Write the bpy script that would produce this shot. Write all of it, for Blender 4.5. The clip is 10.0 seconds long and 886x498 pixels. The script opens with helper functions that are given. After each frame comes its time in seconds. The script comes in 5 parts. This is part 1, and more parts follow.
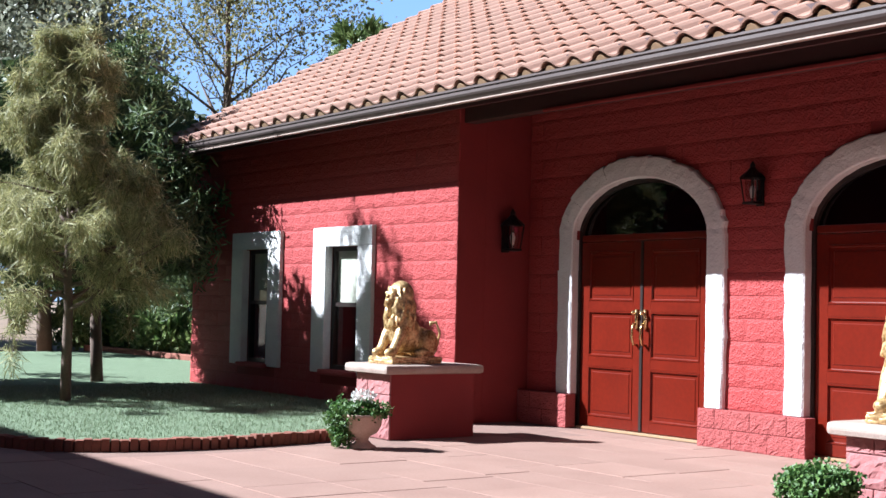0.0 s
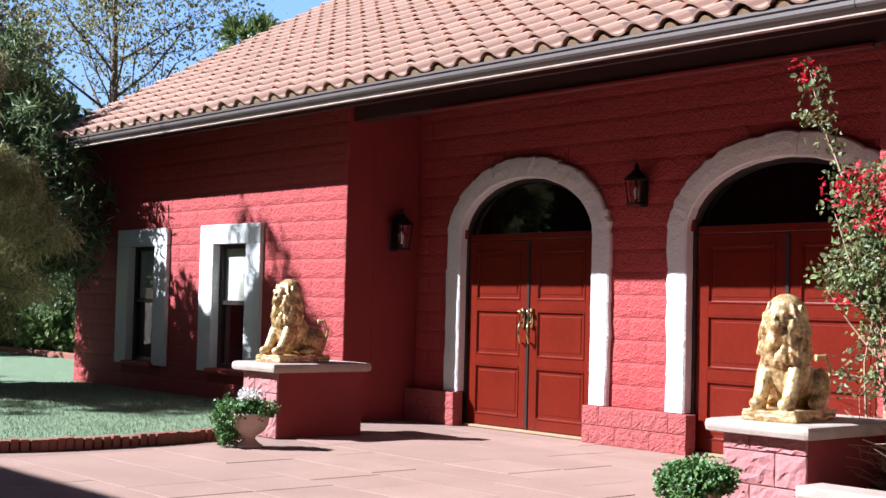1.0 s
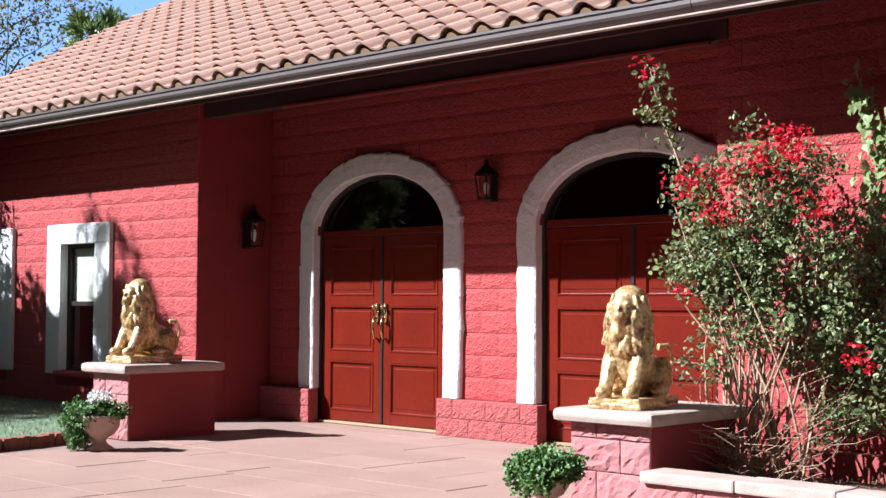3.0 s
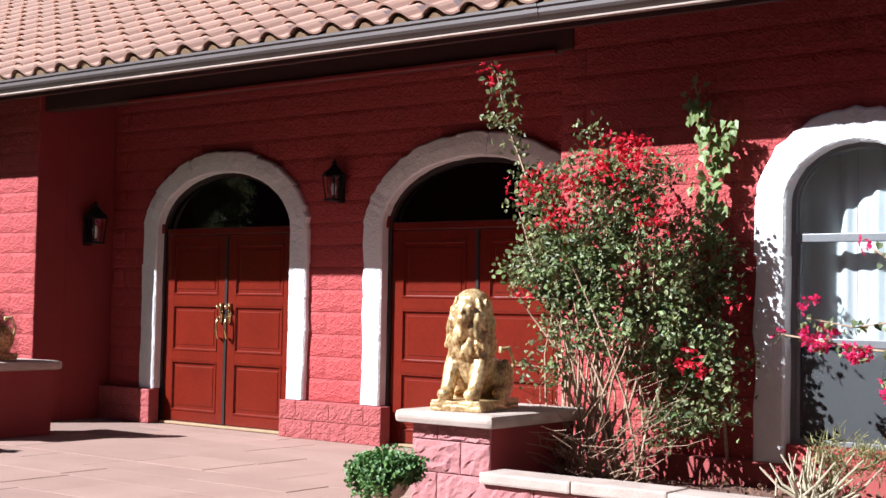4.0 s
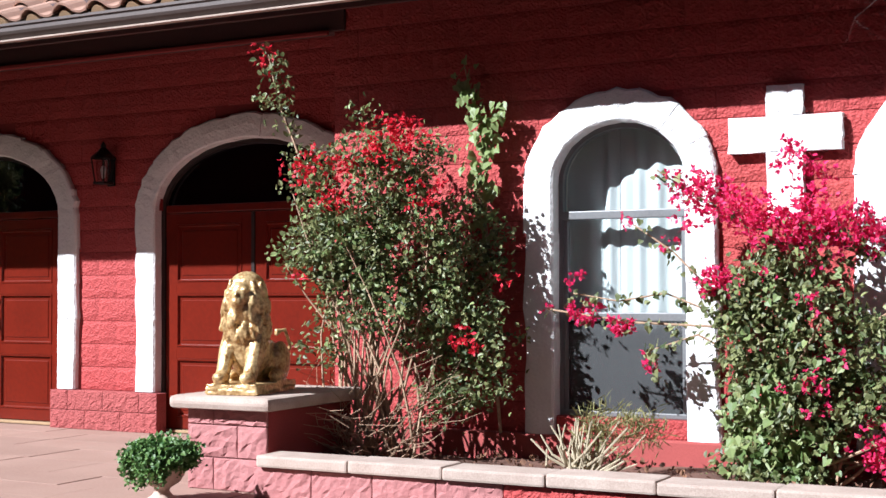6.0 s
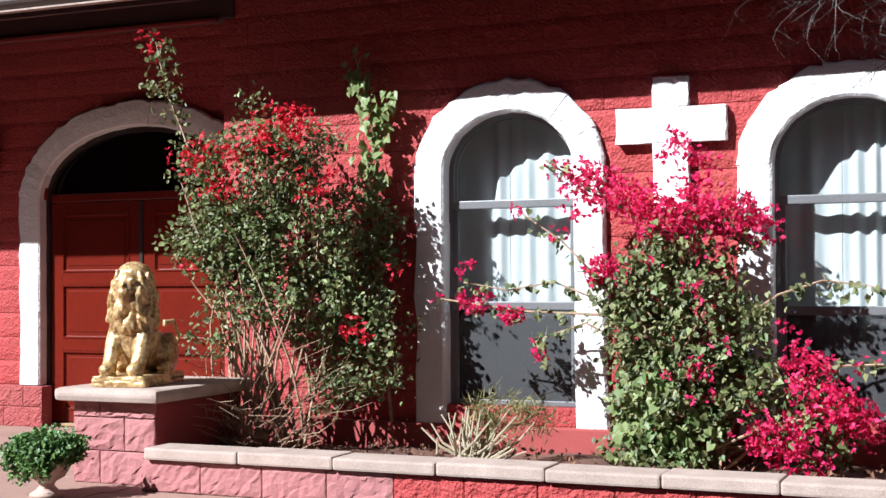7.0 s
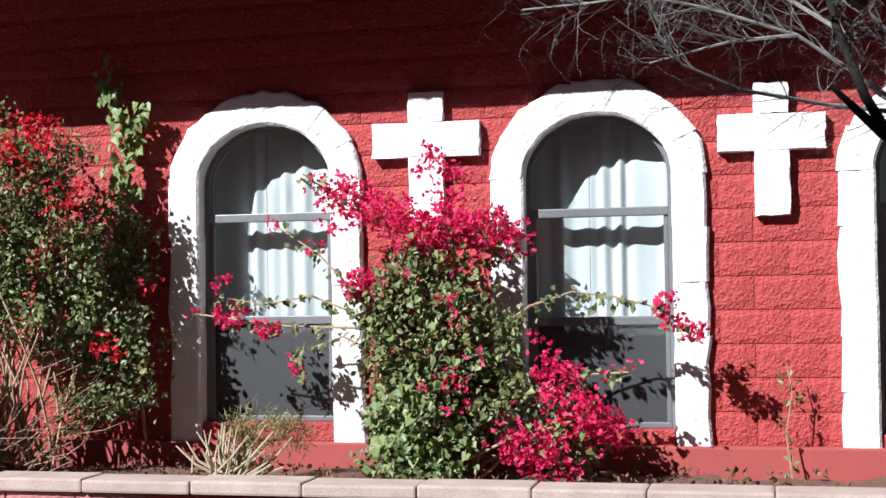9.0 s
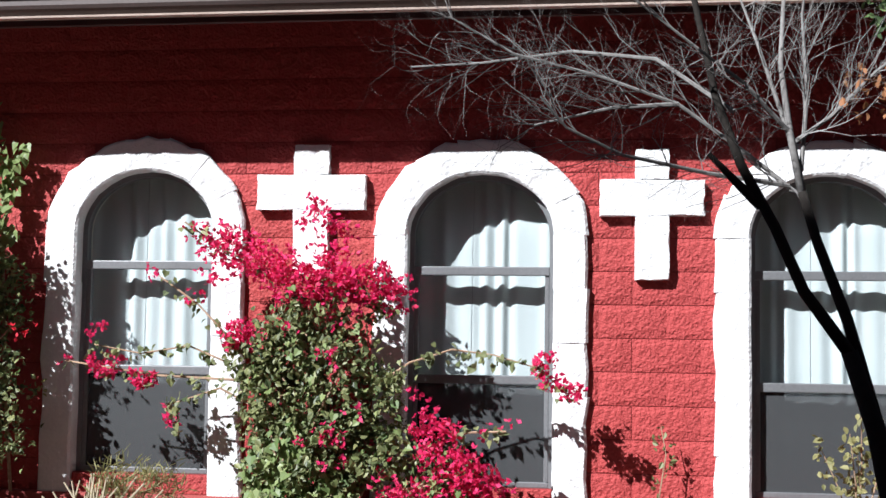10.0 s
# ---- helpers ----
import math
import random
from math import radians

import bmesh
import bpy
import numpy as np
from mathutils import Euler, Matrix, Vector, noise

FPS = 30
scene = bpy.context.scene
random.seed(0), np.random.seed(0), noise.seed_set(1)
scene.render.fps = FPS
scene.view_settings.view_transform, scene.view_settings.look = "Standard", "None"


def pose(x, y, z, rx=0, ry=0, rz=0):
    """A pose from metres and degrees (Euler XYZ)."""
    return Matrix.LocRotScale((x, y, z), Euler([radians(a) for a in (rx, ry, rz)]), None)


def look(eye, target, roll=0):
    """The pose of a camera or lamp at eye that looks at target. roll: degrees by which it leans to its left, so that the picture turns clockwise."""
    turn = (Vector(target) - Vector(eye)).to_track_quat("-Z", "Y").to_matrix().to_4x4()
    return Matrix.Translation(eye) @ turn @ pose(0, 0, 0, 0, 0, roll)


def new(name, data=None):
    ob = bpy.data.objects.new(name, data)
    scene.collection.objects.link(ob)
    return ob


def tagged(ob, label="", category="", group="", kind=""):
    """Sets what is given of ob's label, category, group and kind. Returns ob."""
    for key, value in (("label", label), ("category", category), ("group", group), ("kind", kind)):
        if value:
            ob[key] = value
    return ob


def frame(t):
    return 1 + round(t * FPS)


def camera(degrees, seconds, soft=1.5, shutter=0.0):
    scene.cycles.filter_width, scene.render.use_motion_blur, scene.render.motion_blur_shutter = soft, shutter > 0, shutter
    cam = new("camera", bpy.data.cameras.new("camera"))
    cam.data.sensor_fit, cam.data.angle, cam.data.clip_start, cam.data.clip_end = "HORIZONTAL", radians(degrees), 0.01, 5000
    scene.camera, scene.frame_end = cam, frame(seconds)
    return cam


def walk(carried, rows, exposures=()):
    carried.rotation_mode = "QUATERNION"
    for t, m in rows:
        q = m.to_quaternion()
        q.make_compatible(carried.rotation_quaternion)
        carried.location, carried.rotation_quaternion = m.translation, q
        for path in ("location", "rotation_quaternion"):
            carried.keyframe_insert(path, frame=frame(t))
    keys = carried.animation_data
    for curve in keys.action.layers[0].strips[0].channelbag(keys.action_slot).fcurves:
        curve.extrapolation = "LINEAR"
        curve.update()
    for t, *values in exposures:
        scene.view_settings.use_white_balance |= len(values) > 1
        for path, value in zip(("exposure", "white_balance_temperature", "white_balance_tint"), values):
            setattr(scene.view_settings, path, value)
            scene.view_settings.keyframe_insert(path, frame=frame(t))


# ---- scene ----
cam = camera(36.5, 10.0)
PATH = [
    (0, (1.914, -8.269, 1.215), (0.290, -7.105, 1.299), 1.3),
    (0.5, (1.937, -8.273, 1.217), (0.353, -7.055, 1.301), 1.6),
    (1, (1.959, -8.276, 1.219), (0.435, -6.984, 1.304), 1.4),
    (1.5, (1.981, -8.279, 1.221), (0.485, -6.954, 1.305), 1.1),
    (2, (2.001, -8.281, 1.222), (0.539, -6.919, 1.306), 0.5),
    (3.5, (2.055, -8.284, 1.225), (0.747, -6.774, 1.306), 0.7),
    (4, (2.071, -8.285, 1.226), (0.862, -6.693, 1.312), 1.1),
    (4.5, (2.086, -8.284, 1.227), (0.960, -6.634, 1.321), 1.0),
    (5, (2.100, -8.283, 1.227), (1.024, -6.600, 1.313), 0.5),
    (5.5, (2.114, -8.282, 1.227), (1.101, -6.559, 1.307), 0.6),
    (6, (2.126, -8.280, 1.227), (1.190, -6.514, 1.287), -0.2),
    (7.5, (2.156, -8.272, 1.226), (1.434, -6.408, 1.266), -0.2),
    (8, (2.164, -8.268, 1.225), (1.521, -6.375, 1.264), -0.2),
    (8.5, (2.171, -8.264, 1.224), (1.613, -6.344, 1.280), -0.3),
    (9, (2.178, -8.260, 1.223), (1.718, -6.314, 1.284), -0.9),
    (9.5, (2.183, -8.254, 1.222), (1.812, -6.293, 1.340), -0.2),
    (10, (2.187, -8.249, 1.220), (1.896, -6.275, 1.364), 0.8),
]
walk(cam, [(t, look(eye, target, roll)) for t, eye, target, roll in PATH], [(0, 1.66, 5650, 10), (3.5, 1.56, 5700, 10), (6, 1.34, 5800, 10), (10, 1.04, 5950, 10)])

# ---- light ----
SUN = Vector((0.82, 1.0, -1.0)).normalized()
world = bpy.data.worlds.new("sky")
scene.world = world
world.use_nodes = True
wn = world.node_tree.nodes
sky = wn.new("ShaderNodeTexSky")
sky.sky_type, sky.sun_disc = "NISHITA", False
sky.sun_elevation, sky.sun_rotation = radians(37.7), radians(219.4)
sky.air_density, sky.dust_density, sky.ozone_density = 1.0, 0.6, 1.5
world.node_tree.links.new(sky.outputs[0], wn["Background"].inputs[0])
wn["Background"].inputs[1].default_value = 0.018
sun = new("sun", bpy.data.lights.new("sun", "SUN"))
sun.data.energy, sun.data.angle, sun.data.color = 5.0, radians(0.5), (1.0, 0.975, 0.94)
sun.matrix_world = look(-SUN * 30, (0, 0, 0))


# ---- materials ----
def material(name, base, rough=0.7, metal=0.0, dark=None, scale=8.0, grain=60.0, bump=0.15, spread=0.5, piece=0.0, spec=0.5, depth=0.01):
    """Procedural surface: two colours mixed by noise at two scales, bump, and a random shade per object or island."""
    m = bpy.data.materials.new(name)
    m.use_nodes = True
    n, l = m.node_tree.nodes, m.node_tree.links
    b = n["Principled BSDF"]
    b.inputs["Roughness"].default_value = rough
    b.inputs["Metallic"].default_value = metal
    b.inputs["Specular IOR Level"].default_value = spec
    tex = n.new("ShaderNodeTexCoord")
    big, fine = n.new("ShaderNodeTexNoise"), n.new("ShaderNodeTexNoise")
    for node, s, d in ((big, scale, 4), (fine, grain, 3)):
        node.inputs["Scale"].default_value, node.inputs["Detail"].default_value = s, d
        l.new(tex.outputs["Object"], node.inputs["Vector"])
    add = n.new("ShaderNodeMath")
    add.operation = "MULTIPLY_ADD"
    add.inputs[1].default_value = 0.5
    l.new(fine.outputs["Fac"], add.inputs[0])
    half = n.new("ShaderNodeMath")
    half.operation = "MULTIPLY"
    half.inputs[1].default_value = 0.5
    l.new(big.outputs["Fac"], half.inputs[0])
    l.new(half.outputs[0], add.inputs[2])
    ramp = n.new("ShaderNodeValToRGB")
    ramp.color_ramp.elements[0].position, ramp.color_ramp.elements[1].position = 0.5 - spread * 0.35, 0.5 + spread * 0.35
    dark = dark or tuple(c * 0.72 for c in base)
    ramp.color_ramp.elements[0].color, ramp.color_ramp.elements[1].color = (*dark, 1), (*base, 1)
    l.new(add.outputs[0], ramp.inputs[0])
    colour = ramp.outputs[0]
    if piece:
        info, geo = n.new("ShaderNodeObjectInfo"), n.new("ShaderNodeNewGeometry")
        mix = n.new("ShaderNodeMath")
        mix.operation = "ADD"
        l.new(info.outputs["Random"], mix.inputs[0])
        l.new(geo.outputs["Random Per Island"], mix.inputs[1])
        rng = n.new("ShaderNodeMapRange")
        rng.inputs["From Max"].default_value = 2.0
        rng.inputs["To Min"].default_value, rng.inputs["To Max"].default_value = 1 - piece, 1 + piece
        l.new(mix.outputs[0], rng.inputs["Value"])
        hsv = n.new("ShaderNodeHueSaturation")
        l.new(rng.outputs[0], hsv.inputs["Value"])
        l.new(colour, hsv.inputs["Color"])
        colour = hsv.outputs[0]
    l.new(colour, b.inputs["Base Color"])
    if bump:
        bn = n.new("ShaderNodeBump")
        bn.inputs["Strength"].default_value, bn.inputs["Distance"].default_value = bump, depth
        l.new(add.outputs[0], bn.inputs["Height"])
        l.new(bn.outputs[0], b.inputs["Normal"])
    return m


def leafy(name, a, b, glow=0.35, rough=0.5):
    """Leaf material: colour varies leaf by leaf, and some light passes through."""
    m = bpy.data.materials.new(name)
    m.use_nodes = True
    n, l = m.node_tree.nodes, m.node_tree.links
    p = n["Principled BSDF"]
    geo = n.new("ShaderNodeNewGeometry")
    ramp = n.new("ShaderNodeValToRGB")
    ramp.color_ramp.elements[0].color, ramp.color_ramp.elements[1].color = (*a, 1), (*b, 1)
    l.new(geo.outputs["Random Per Island"], ramp.inputs[0])
    l.new(ramp.outputs[0], p.inputs["Base Color"])
    p.inputs["Roughness"].default_value = rough
    tr = n.new("ShaderNodeBsdfTranslucent")
    l.new(ramp.outputs[0], tr.inputs[0])
    mix = n.new("ShaderNodeMixShader")
    mix.inputs[0].default_value = glow
    l.new(p.outputs[0], mix.inputs[1])
    l.new(tr.outputs[0], mix.inputs[2])
    l.new(mix.outputs[0], n["Material Output"].inputs[0])
    return m


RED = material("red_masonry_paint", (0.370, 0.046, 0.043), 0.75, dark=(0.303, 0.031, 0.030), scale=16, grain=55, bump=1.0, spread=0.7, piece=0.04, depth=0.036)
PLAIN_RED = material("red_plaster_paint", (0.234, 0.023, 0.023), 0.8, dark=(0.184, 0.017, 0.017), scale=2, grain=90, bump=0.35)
WHITE = material("white_masonry_paint", (0.704, 0.704, 0.695), 0.7, dark=(0.598, 0.598, 0.598), scale=12, grain=45, bump=0.8, spread=0.7, piece=0.03, depth=0.02)
FADED = material("faded_pink_paint", (0.371, 0.166, 0.160), 0.85, dark=(0.282, 0.096, 0.096), scale=3, grain=45, bump=0.8, spread=0.9, piece=0.08, depth=0.012)
DULL = material("dull_red_masonry_paint", (0.345, 0.078, 0.072), 0.85, dark=(0.27, 0.05, 0.048), scale=14, grain=60, bump=1.0, spread=0.8, piece=0.05, depth=0.04)
LEDGE = material("dusty_red_paint", (0.33, 0.062, 0.055), 0.85, dark=(0.24, 0.045, 0.04), scale=5, grain=70, bump=0.4, spread=0.8)
CAP = material("tan_cast_stone", (0.42, 0.335, 0.285), 0.8, dark=(0.27, 0.20, 0.165), scale=6, grain=120, bump=0.35, piece=0.08)
TILE = material("clay_roof_tile", (0.456, 0.285, 0.217), 0.8, dark=(0.357, 0.201, 0.148), scale=3, grain=70, bump=0.3, spread=0.8, piece=0.16)
MORTAR = material("tan_mortar", (0.360, 0.232, 0.128), 0.9, scale=10, grain=90, bump=0.5)
GUTTER = material("taupe_painted_metal", (0.100, 0.076, 0.070), 0.45, scale=2, grain=60, bump=0.05)
FASCIA = material("maroon_painted_wood", (0.060, 0.021, 0.021), 0.6, scale=3, grain=50, bump=0.15)
WOOD = material("mahogany_door", (0.150, 0.0125, 0.0045), 0.3, dark=(0.075, 0.006, 0.0025), scale=2.5, grain=25, bump=0.06, spread=0.9, spec=0.25)
BRASS = material("polished_brass", (0.75, 0.55, 0.28), 0.25, 1.0, scale=9, grain=60, bump=0.1)
BLACK = material("black_wrought_iron", (0.015, 0.014, 0.014), 0.5, 0.4, scale=9, grain=60, bump=0.2)
FRAME = material("grey_window_aluminium", (0.19, 0.195, 0.20), 0.45, 0.3, scale=4, grain=80, bump=0.05)
DARKF = material("dark_bronze_frame", (0.03, 0.02, 0.018), 0.4, 0.2, scale=4, grain=80, bump=0.05)
CLOTH = material("white_curtain_cloth", (0.595, 0.643, 0.643), 0.9, dark=(0.518, 0.566, 0.576), scale=4, grain=200, bump=0.1)
BLIND = material("cream_roller_blind", (0.640, 0.632, 0.528), 0.9, scale=3, grain=150, bump=0.05)
ROOM = material("dim_room_plaster", (0.25, 0.24, 0.22), 0.9, scale=2, grain=50, bump=0.05)
GOLD = material("weathered_gold_paint", (0.76, 0.56, 0.28), 0.36, 0.4, dark=(0.20, 0.085, 0.018), scale=9, grain=48, bump=0.9, spread=0.4)
PAVE = material("pink_flagstone", (0.315, 0.20, 0.158), 0.8, dark=(0.222, 0.128, 0.098), scale=2.2, grain=45, bump=0.35, spread=0.7, piece=0.11)
JOINT = material("sandy_paving_joint", (0.25, 0.155, 0.122), 0.95, scale=6, grain=90, bump=0.4)
BRICK = material("red_kerb_brick", (0.240, 0.084, 0.052), 0.85, dark=(0.160, 0.056, 0.036), scale=9, grain=90, bump=0.5, piece=0.22)
GRASS = material("green_artificial_turf", (0.20, 0.265, 0.165), 0.8, dark=(0.12, 0.18, 0.095), scale=5, grain=220, bump=0.9, spread=0.9, depth=0.02)
SOIL = material("dry_planter_soil", (0.128, 0.060, 0.040), 0.95, scale=7, grain=60, bump=0.8)
DARKGROUND = material("dark_asphalt", (0.055, 0.052, 0.05), 0.9, scale=3, grain=90, bump=0.5)
EARTH = material("dusty_earth", (0.24, 0.17, 0.11), 0.95, scale=0.5, grain=9, bump=0.4)
BARK = material("grey_brown_bark", (0.20, 0.145, 0.11), 0.9, dark=(0.09, 0.06, 0.045), scale=6, grain=50, bump=0.9, spread=0.9)
TWIG = material("pale_grey_twigs", (0.240, 0.231, 0.222), 0.85, dark=(0.132, 0.123, 0.114), scale=9, grain=60, bump=0.3)
SHADEBARK = material("dark_bare_bark", (0.03, 0.026, 0.023), 0.95, scale=9, grain=60, bump=0.6, spec=0.15)
CANE = material("dry_brown_canes", (0.42, 0.29, 0.19), 0.85, dark=(0.22, 0.13, 0.08), scale=7, grain=50, bump=0.3)
URN = material("pale_pink_cast_stone", (0.493, 0.357, 0.297), 0.85, dark=(0.340, 0.238, 0.187), scale=12, grain=90, bump=0.4)
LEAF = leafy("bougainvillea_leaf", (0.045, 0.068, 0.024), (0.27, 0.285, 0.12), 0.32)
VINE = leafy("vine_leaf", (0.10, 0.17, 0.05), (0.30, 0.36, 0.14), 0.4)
IVY = leafy("ivy_leaf", (0.03, 0.09, 0.02), (0.13, 0.23, 0.06), 0.25)
MAGENTA = leafy("magenta_bract", (0.55, 0.012, 0.075), (0.80, 0.03, 0.17), 0.4, 0.6)
SCARLET = leafy("red_bract", (0.50, 0.008, 0.02), (0.75, 0.02, 0.05), 0.35, 0.6)
TURF = leafy("turf_blade", (0.15, 0.215, 0.11), (0.30, 0.37, 0.24), 0.3, 0.6)
PETAL = leafy("white_petal", (0.75, 0.72, 0.68), (0.85, 0.83, 0.80), 0.2, 0.7)
NEEDLE = leafy("olive_needles", (0.17, 0.19, 0.07), (0.58, 0.55, 0.28), 0.3, 0.6)
CORNER = leafy("green_conifer_sprays", (0.05, 0.09, 0.04), (0.22, 0.29, 0.12), 0.25, 0.6)
CONIFER = leafy("dark_conifer_sprays", (0.025, 0.05, 0.02), (0.12, 0.17, 0.06), 0.15, 0.6)
GREYLEAF = leafy("grey_green_leaf", (0.14, 0.16, 0.11), (0.42, 0.44, 0.33), 0.25, 0.5)
SPARSE = leafy("autumn_sparse_leaf", (0.12, 0.14, 0.05), (0.34, 0.30, 0.14), 0.4, 0.6)
PALM = leafy("palm_frond", (0.09, 0.15, 0.05), (0.26, 0.32, 0.12), 0.25, 0.5)
DRYRUST = leafy("rusty_dry_leaf", (0.22, 0.08, 0.03), (0.42, 0.2, 0.09), 0.3, 0.8)
OLIVE = leafy("pale_olive_leaf", (0.16, 0.16, 0.06), (0.36, 0.33, 0.14), 0.35, 0.6)
LITTER = leafy("brown_leaf_litter", (0.07, 0.03, 0.02), (0.22, 0.11, 0.06), 0.1, 0.9)
DRYLEAF = leafy("dry_tan_stalks", (0.26, 0.21, 0.13), (0.60, 0.52, 0.37), 0.2, 0.8)


def glass(name, tint, rough=0.02, clear=0.85):
    """A thin pane: mostly see-through, with a sharp Fresnel reflection."""
    m = bpy.data.materials.new(name)
    m.use_nodes = True
    n, l = m.node_tree.nodes, m.node_tree.links
    n.remove(n["Principled BSDF"])
    t, g, f, mix = n.new("ShaderNodeBsdfTransparent"), n.new("ShaderNodeBsdfGlossy"), n.new("ShaderNodeLayerWeight"), n.new("ShaderNodeMixShader")
    t.inputs[0].default_value = (*tint, 1)
    g.inputs["Roughness"].default_value = rough
    f.inputs[0].default_value = 0.5
    power, scale_up = n.new("ShaderNodeMath"), n.new("ShaderNodeMath")
    power.operation, scale_up.operation = "POWER", "MULTIPLY_ADD"
    power.inputs[1].default_value, scale_up.inputs[1].default_value, scale_up.inputs[2].default_value = 5.0, 0.9, 0.045
    l.new(f.outputs["Facing"], power.inputs[0])
    l.new(power.outputs[0], scale_up.inputs[0])
    l.new(scale_up.outputs[0], mix.inputs[0])
    l.new(t.outputs[0], mix.inputs[1])
    l.new(g.outputs[0], mix.inputs[2])
    l.new(mix.outputs[0], n["Material Output"].inputs[0])
    return m


GLASS = glass("clear_window_glass", (0.88, 0.90, 0.90))
SMOKED = glass("dark_transom_glass", (0.10, 0.10, 0.11))

# ---- building helpers ----
R = random.Random(7)
NR = np.random.default_rng(7)


def part(name, bm, mat, parent=None, label="", smooth=False):
    """Links a bmesh, or (verts, faces), as one mesh object, under a thing or a part."""
    me = bpy.data.meshes.new(name)
    if isinstance(bm, tuple):
        me.from_pydata(*[list(map(tuple, bm[0])), [], list(map(tuple, bm[1]))])
    else:
        bm.normal_update()
        bm.to_mesh(me)
        bm.free()
    me.materials.append(mat)
    if smooth:
        me.polygons.foreach_set("use_smooth", [True] * len(me.polygons))
    ob = new(name, me)
    if parent:
        ob.parent = parent
    if label:
        tagged(ob, label)
    return ob


def thing(name, label, category, at=(0, 0, 0), kind="", group=""):
    ob = new(name)
    ob.empty_display_size = 0.1
    ob.location = at
    return tagged(ob, label, category, group, kind)


def box(bm, x0, x1, y0, y1, z0, z1, bevel=0.0):
    m = Matrix.LocRotScale(((x0 + x1) / 2, (y0 + y1) / 2, (z0 + z1) / 2), None, (x1 - x0, y1 - y0, z1 - z0))
    vs = bmesh.ops.create_cube(bm, size=1, matrix=m)["verts"]
    if bevel:
        es = list({e for v in vs for e in v.link_edges})
        bmesh.ops.bevel(bm, geom=es, offset=bevel, segments=2, affect="EDGES", profile=0.6)
    return bm


def solid(*a, bevel=0.0):
    return box(bmesh.new(), *a, bevel=bevel)


def outline(pts, y0, y1):
    """A flat outline in x and z, given depth from y0 to y1."""
    bm = bmesh.new()
    f = bm.faces.new([bm.verts.new((x, y0, z)) for x, z in pts])
    out = bmesh.ops.extrude_face_region(bm, geom=[f])
    bmesh.ops.translate(bm, vec=(0, y1 - y0, 0), verts=[g for g in out["geom"] if isinstance(g, bmesh.types.BMVert)])
    bmesh.ops.recalc_face_normals(bm, faces=bm.faces)
    return bm


def tube(pts, radii, sides=6):
    """Verts and faces of a tapered tube along points."""
    pts = [Vector(p) for p in pts]
    vs, fs = [], []
    side = Vector((0.31, 0.77, 0.2))
    for i, p in enumerate(pts):
        d = (pts[min(i + 1, len(pts) - 1)] - pts[max(i - 1, 0)]).normalized()
        u = d.cross(side)
        u = (u if u.length > 0.05 else d.cross(Vector((1, 0, 0)))).normalized()
        w = d.cross(u)
        for k in range(sides):
            a = 2 * math.pi * k / sides
            vs.append(p + (u * math.cos(a) + w * math.sin(a)) * radii[i])
    for i in range(len(pts) - 1):
        for k in range(sides):
            a, b = i * sides + k, i * sides + (k + 1) % sides
            fs.append((a, b, b + sides, a + sides))
    fs.append(tuple(range(sides))[::-1])
    fs.append(tuple(range(len(vs) - sides, len(vs))))
    return vs, fs


def join(chunks):
    vs, fs, o = [], [], 0
    for v, f in chunks:
        vs += [tuple(p) for p in v]
        fs += [tuple(i + o for i in q) for q in f]
        o += len(v)
    return vs, fs


def lathe(profile, sides=24):
    vs = [(r * math.cos(2 * math.pi * k / sides), r * math.sin(2 * math.pi * k / sides), z) for r, z in profile for k in range(sides)]
    fs = [(i * sides + k, i * sides + (k + 1) % sides, (i + 1) * sides + (k + 1) % sides, (i + 1) * sides + k) for i in range(len(profile) - 1) for k in range(sides)]
    return vs, fs


LEAF_SHAPES = {
    "leaf": (((0, 0, 0), (0.32, 0.35, 0.10), (0.26, 0.7, 0.08), (0, 1, -0.12), (-0.26, 0.7, 0.08), (-0.32, 0.35, 0.10)), ((0, 1, 2, 3), (0, 3, 4, 5))),
    "needle": (((0, 0, 0), (0.05, 0.5, 0.03), (0, 1, -0.06), (-0.05, 0.5, 0.0)), ((0, 1, 2, 3),)),
    "fine": (((0, 0, 0), (0.022, 0.5, 0.03), (0, 1, -0.06), (-0.022, 0.5, 0.0)), ((0, 1, 2, 3),)),
    "blade": (((-0.09, 0, 0), (0.09, 0, 0), (0.06, 0.55, 0.06), (0, 1, -0.08), (-0.06, 0.55, 0.06)), ((0, 1, 2, 3, 4),)),
    "heart": (((0, 0, 0), (0.42, -0.12, 0.05), (0.55, 0.3, 0.10), (0, 1, -0.12), (-0.55, 0.3, 0.10), (-0.42, -0.12, 0.05)), ((0, 1, 2, 3), (0, 3, 4, 5))),
    "bract": (((0, 0, 0), (0.36, 0.4, 0.22), (0, 0.95, 0.45), (-0.36, 0.4, 0.22)), ((0, 1, 2, 3),)),
}


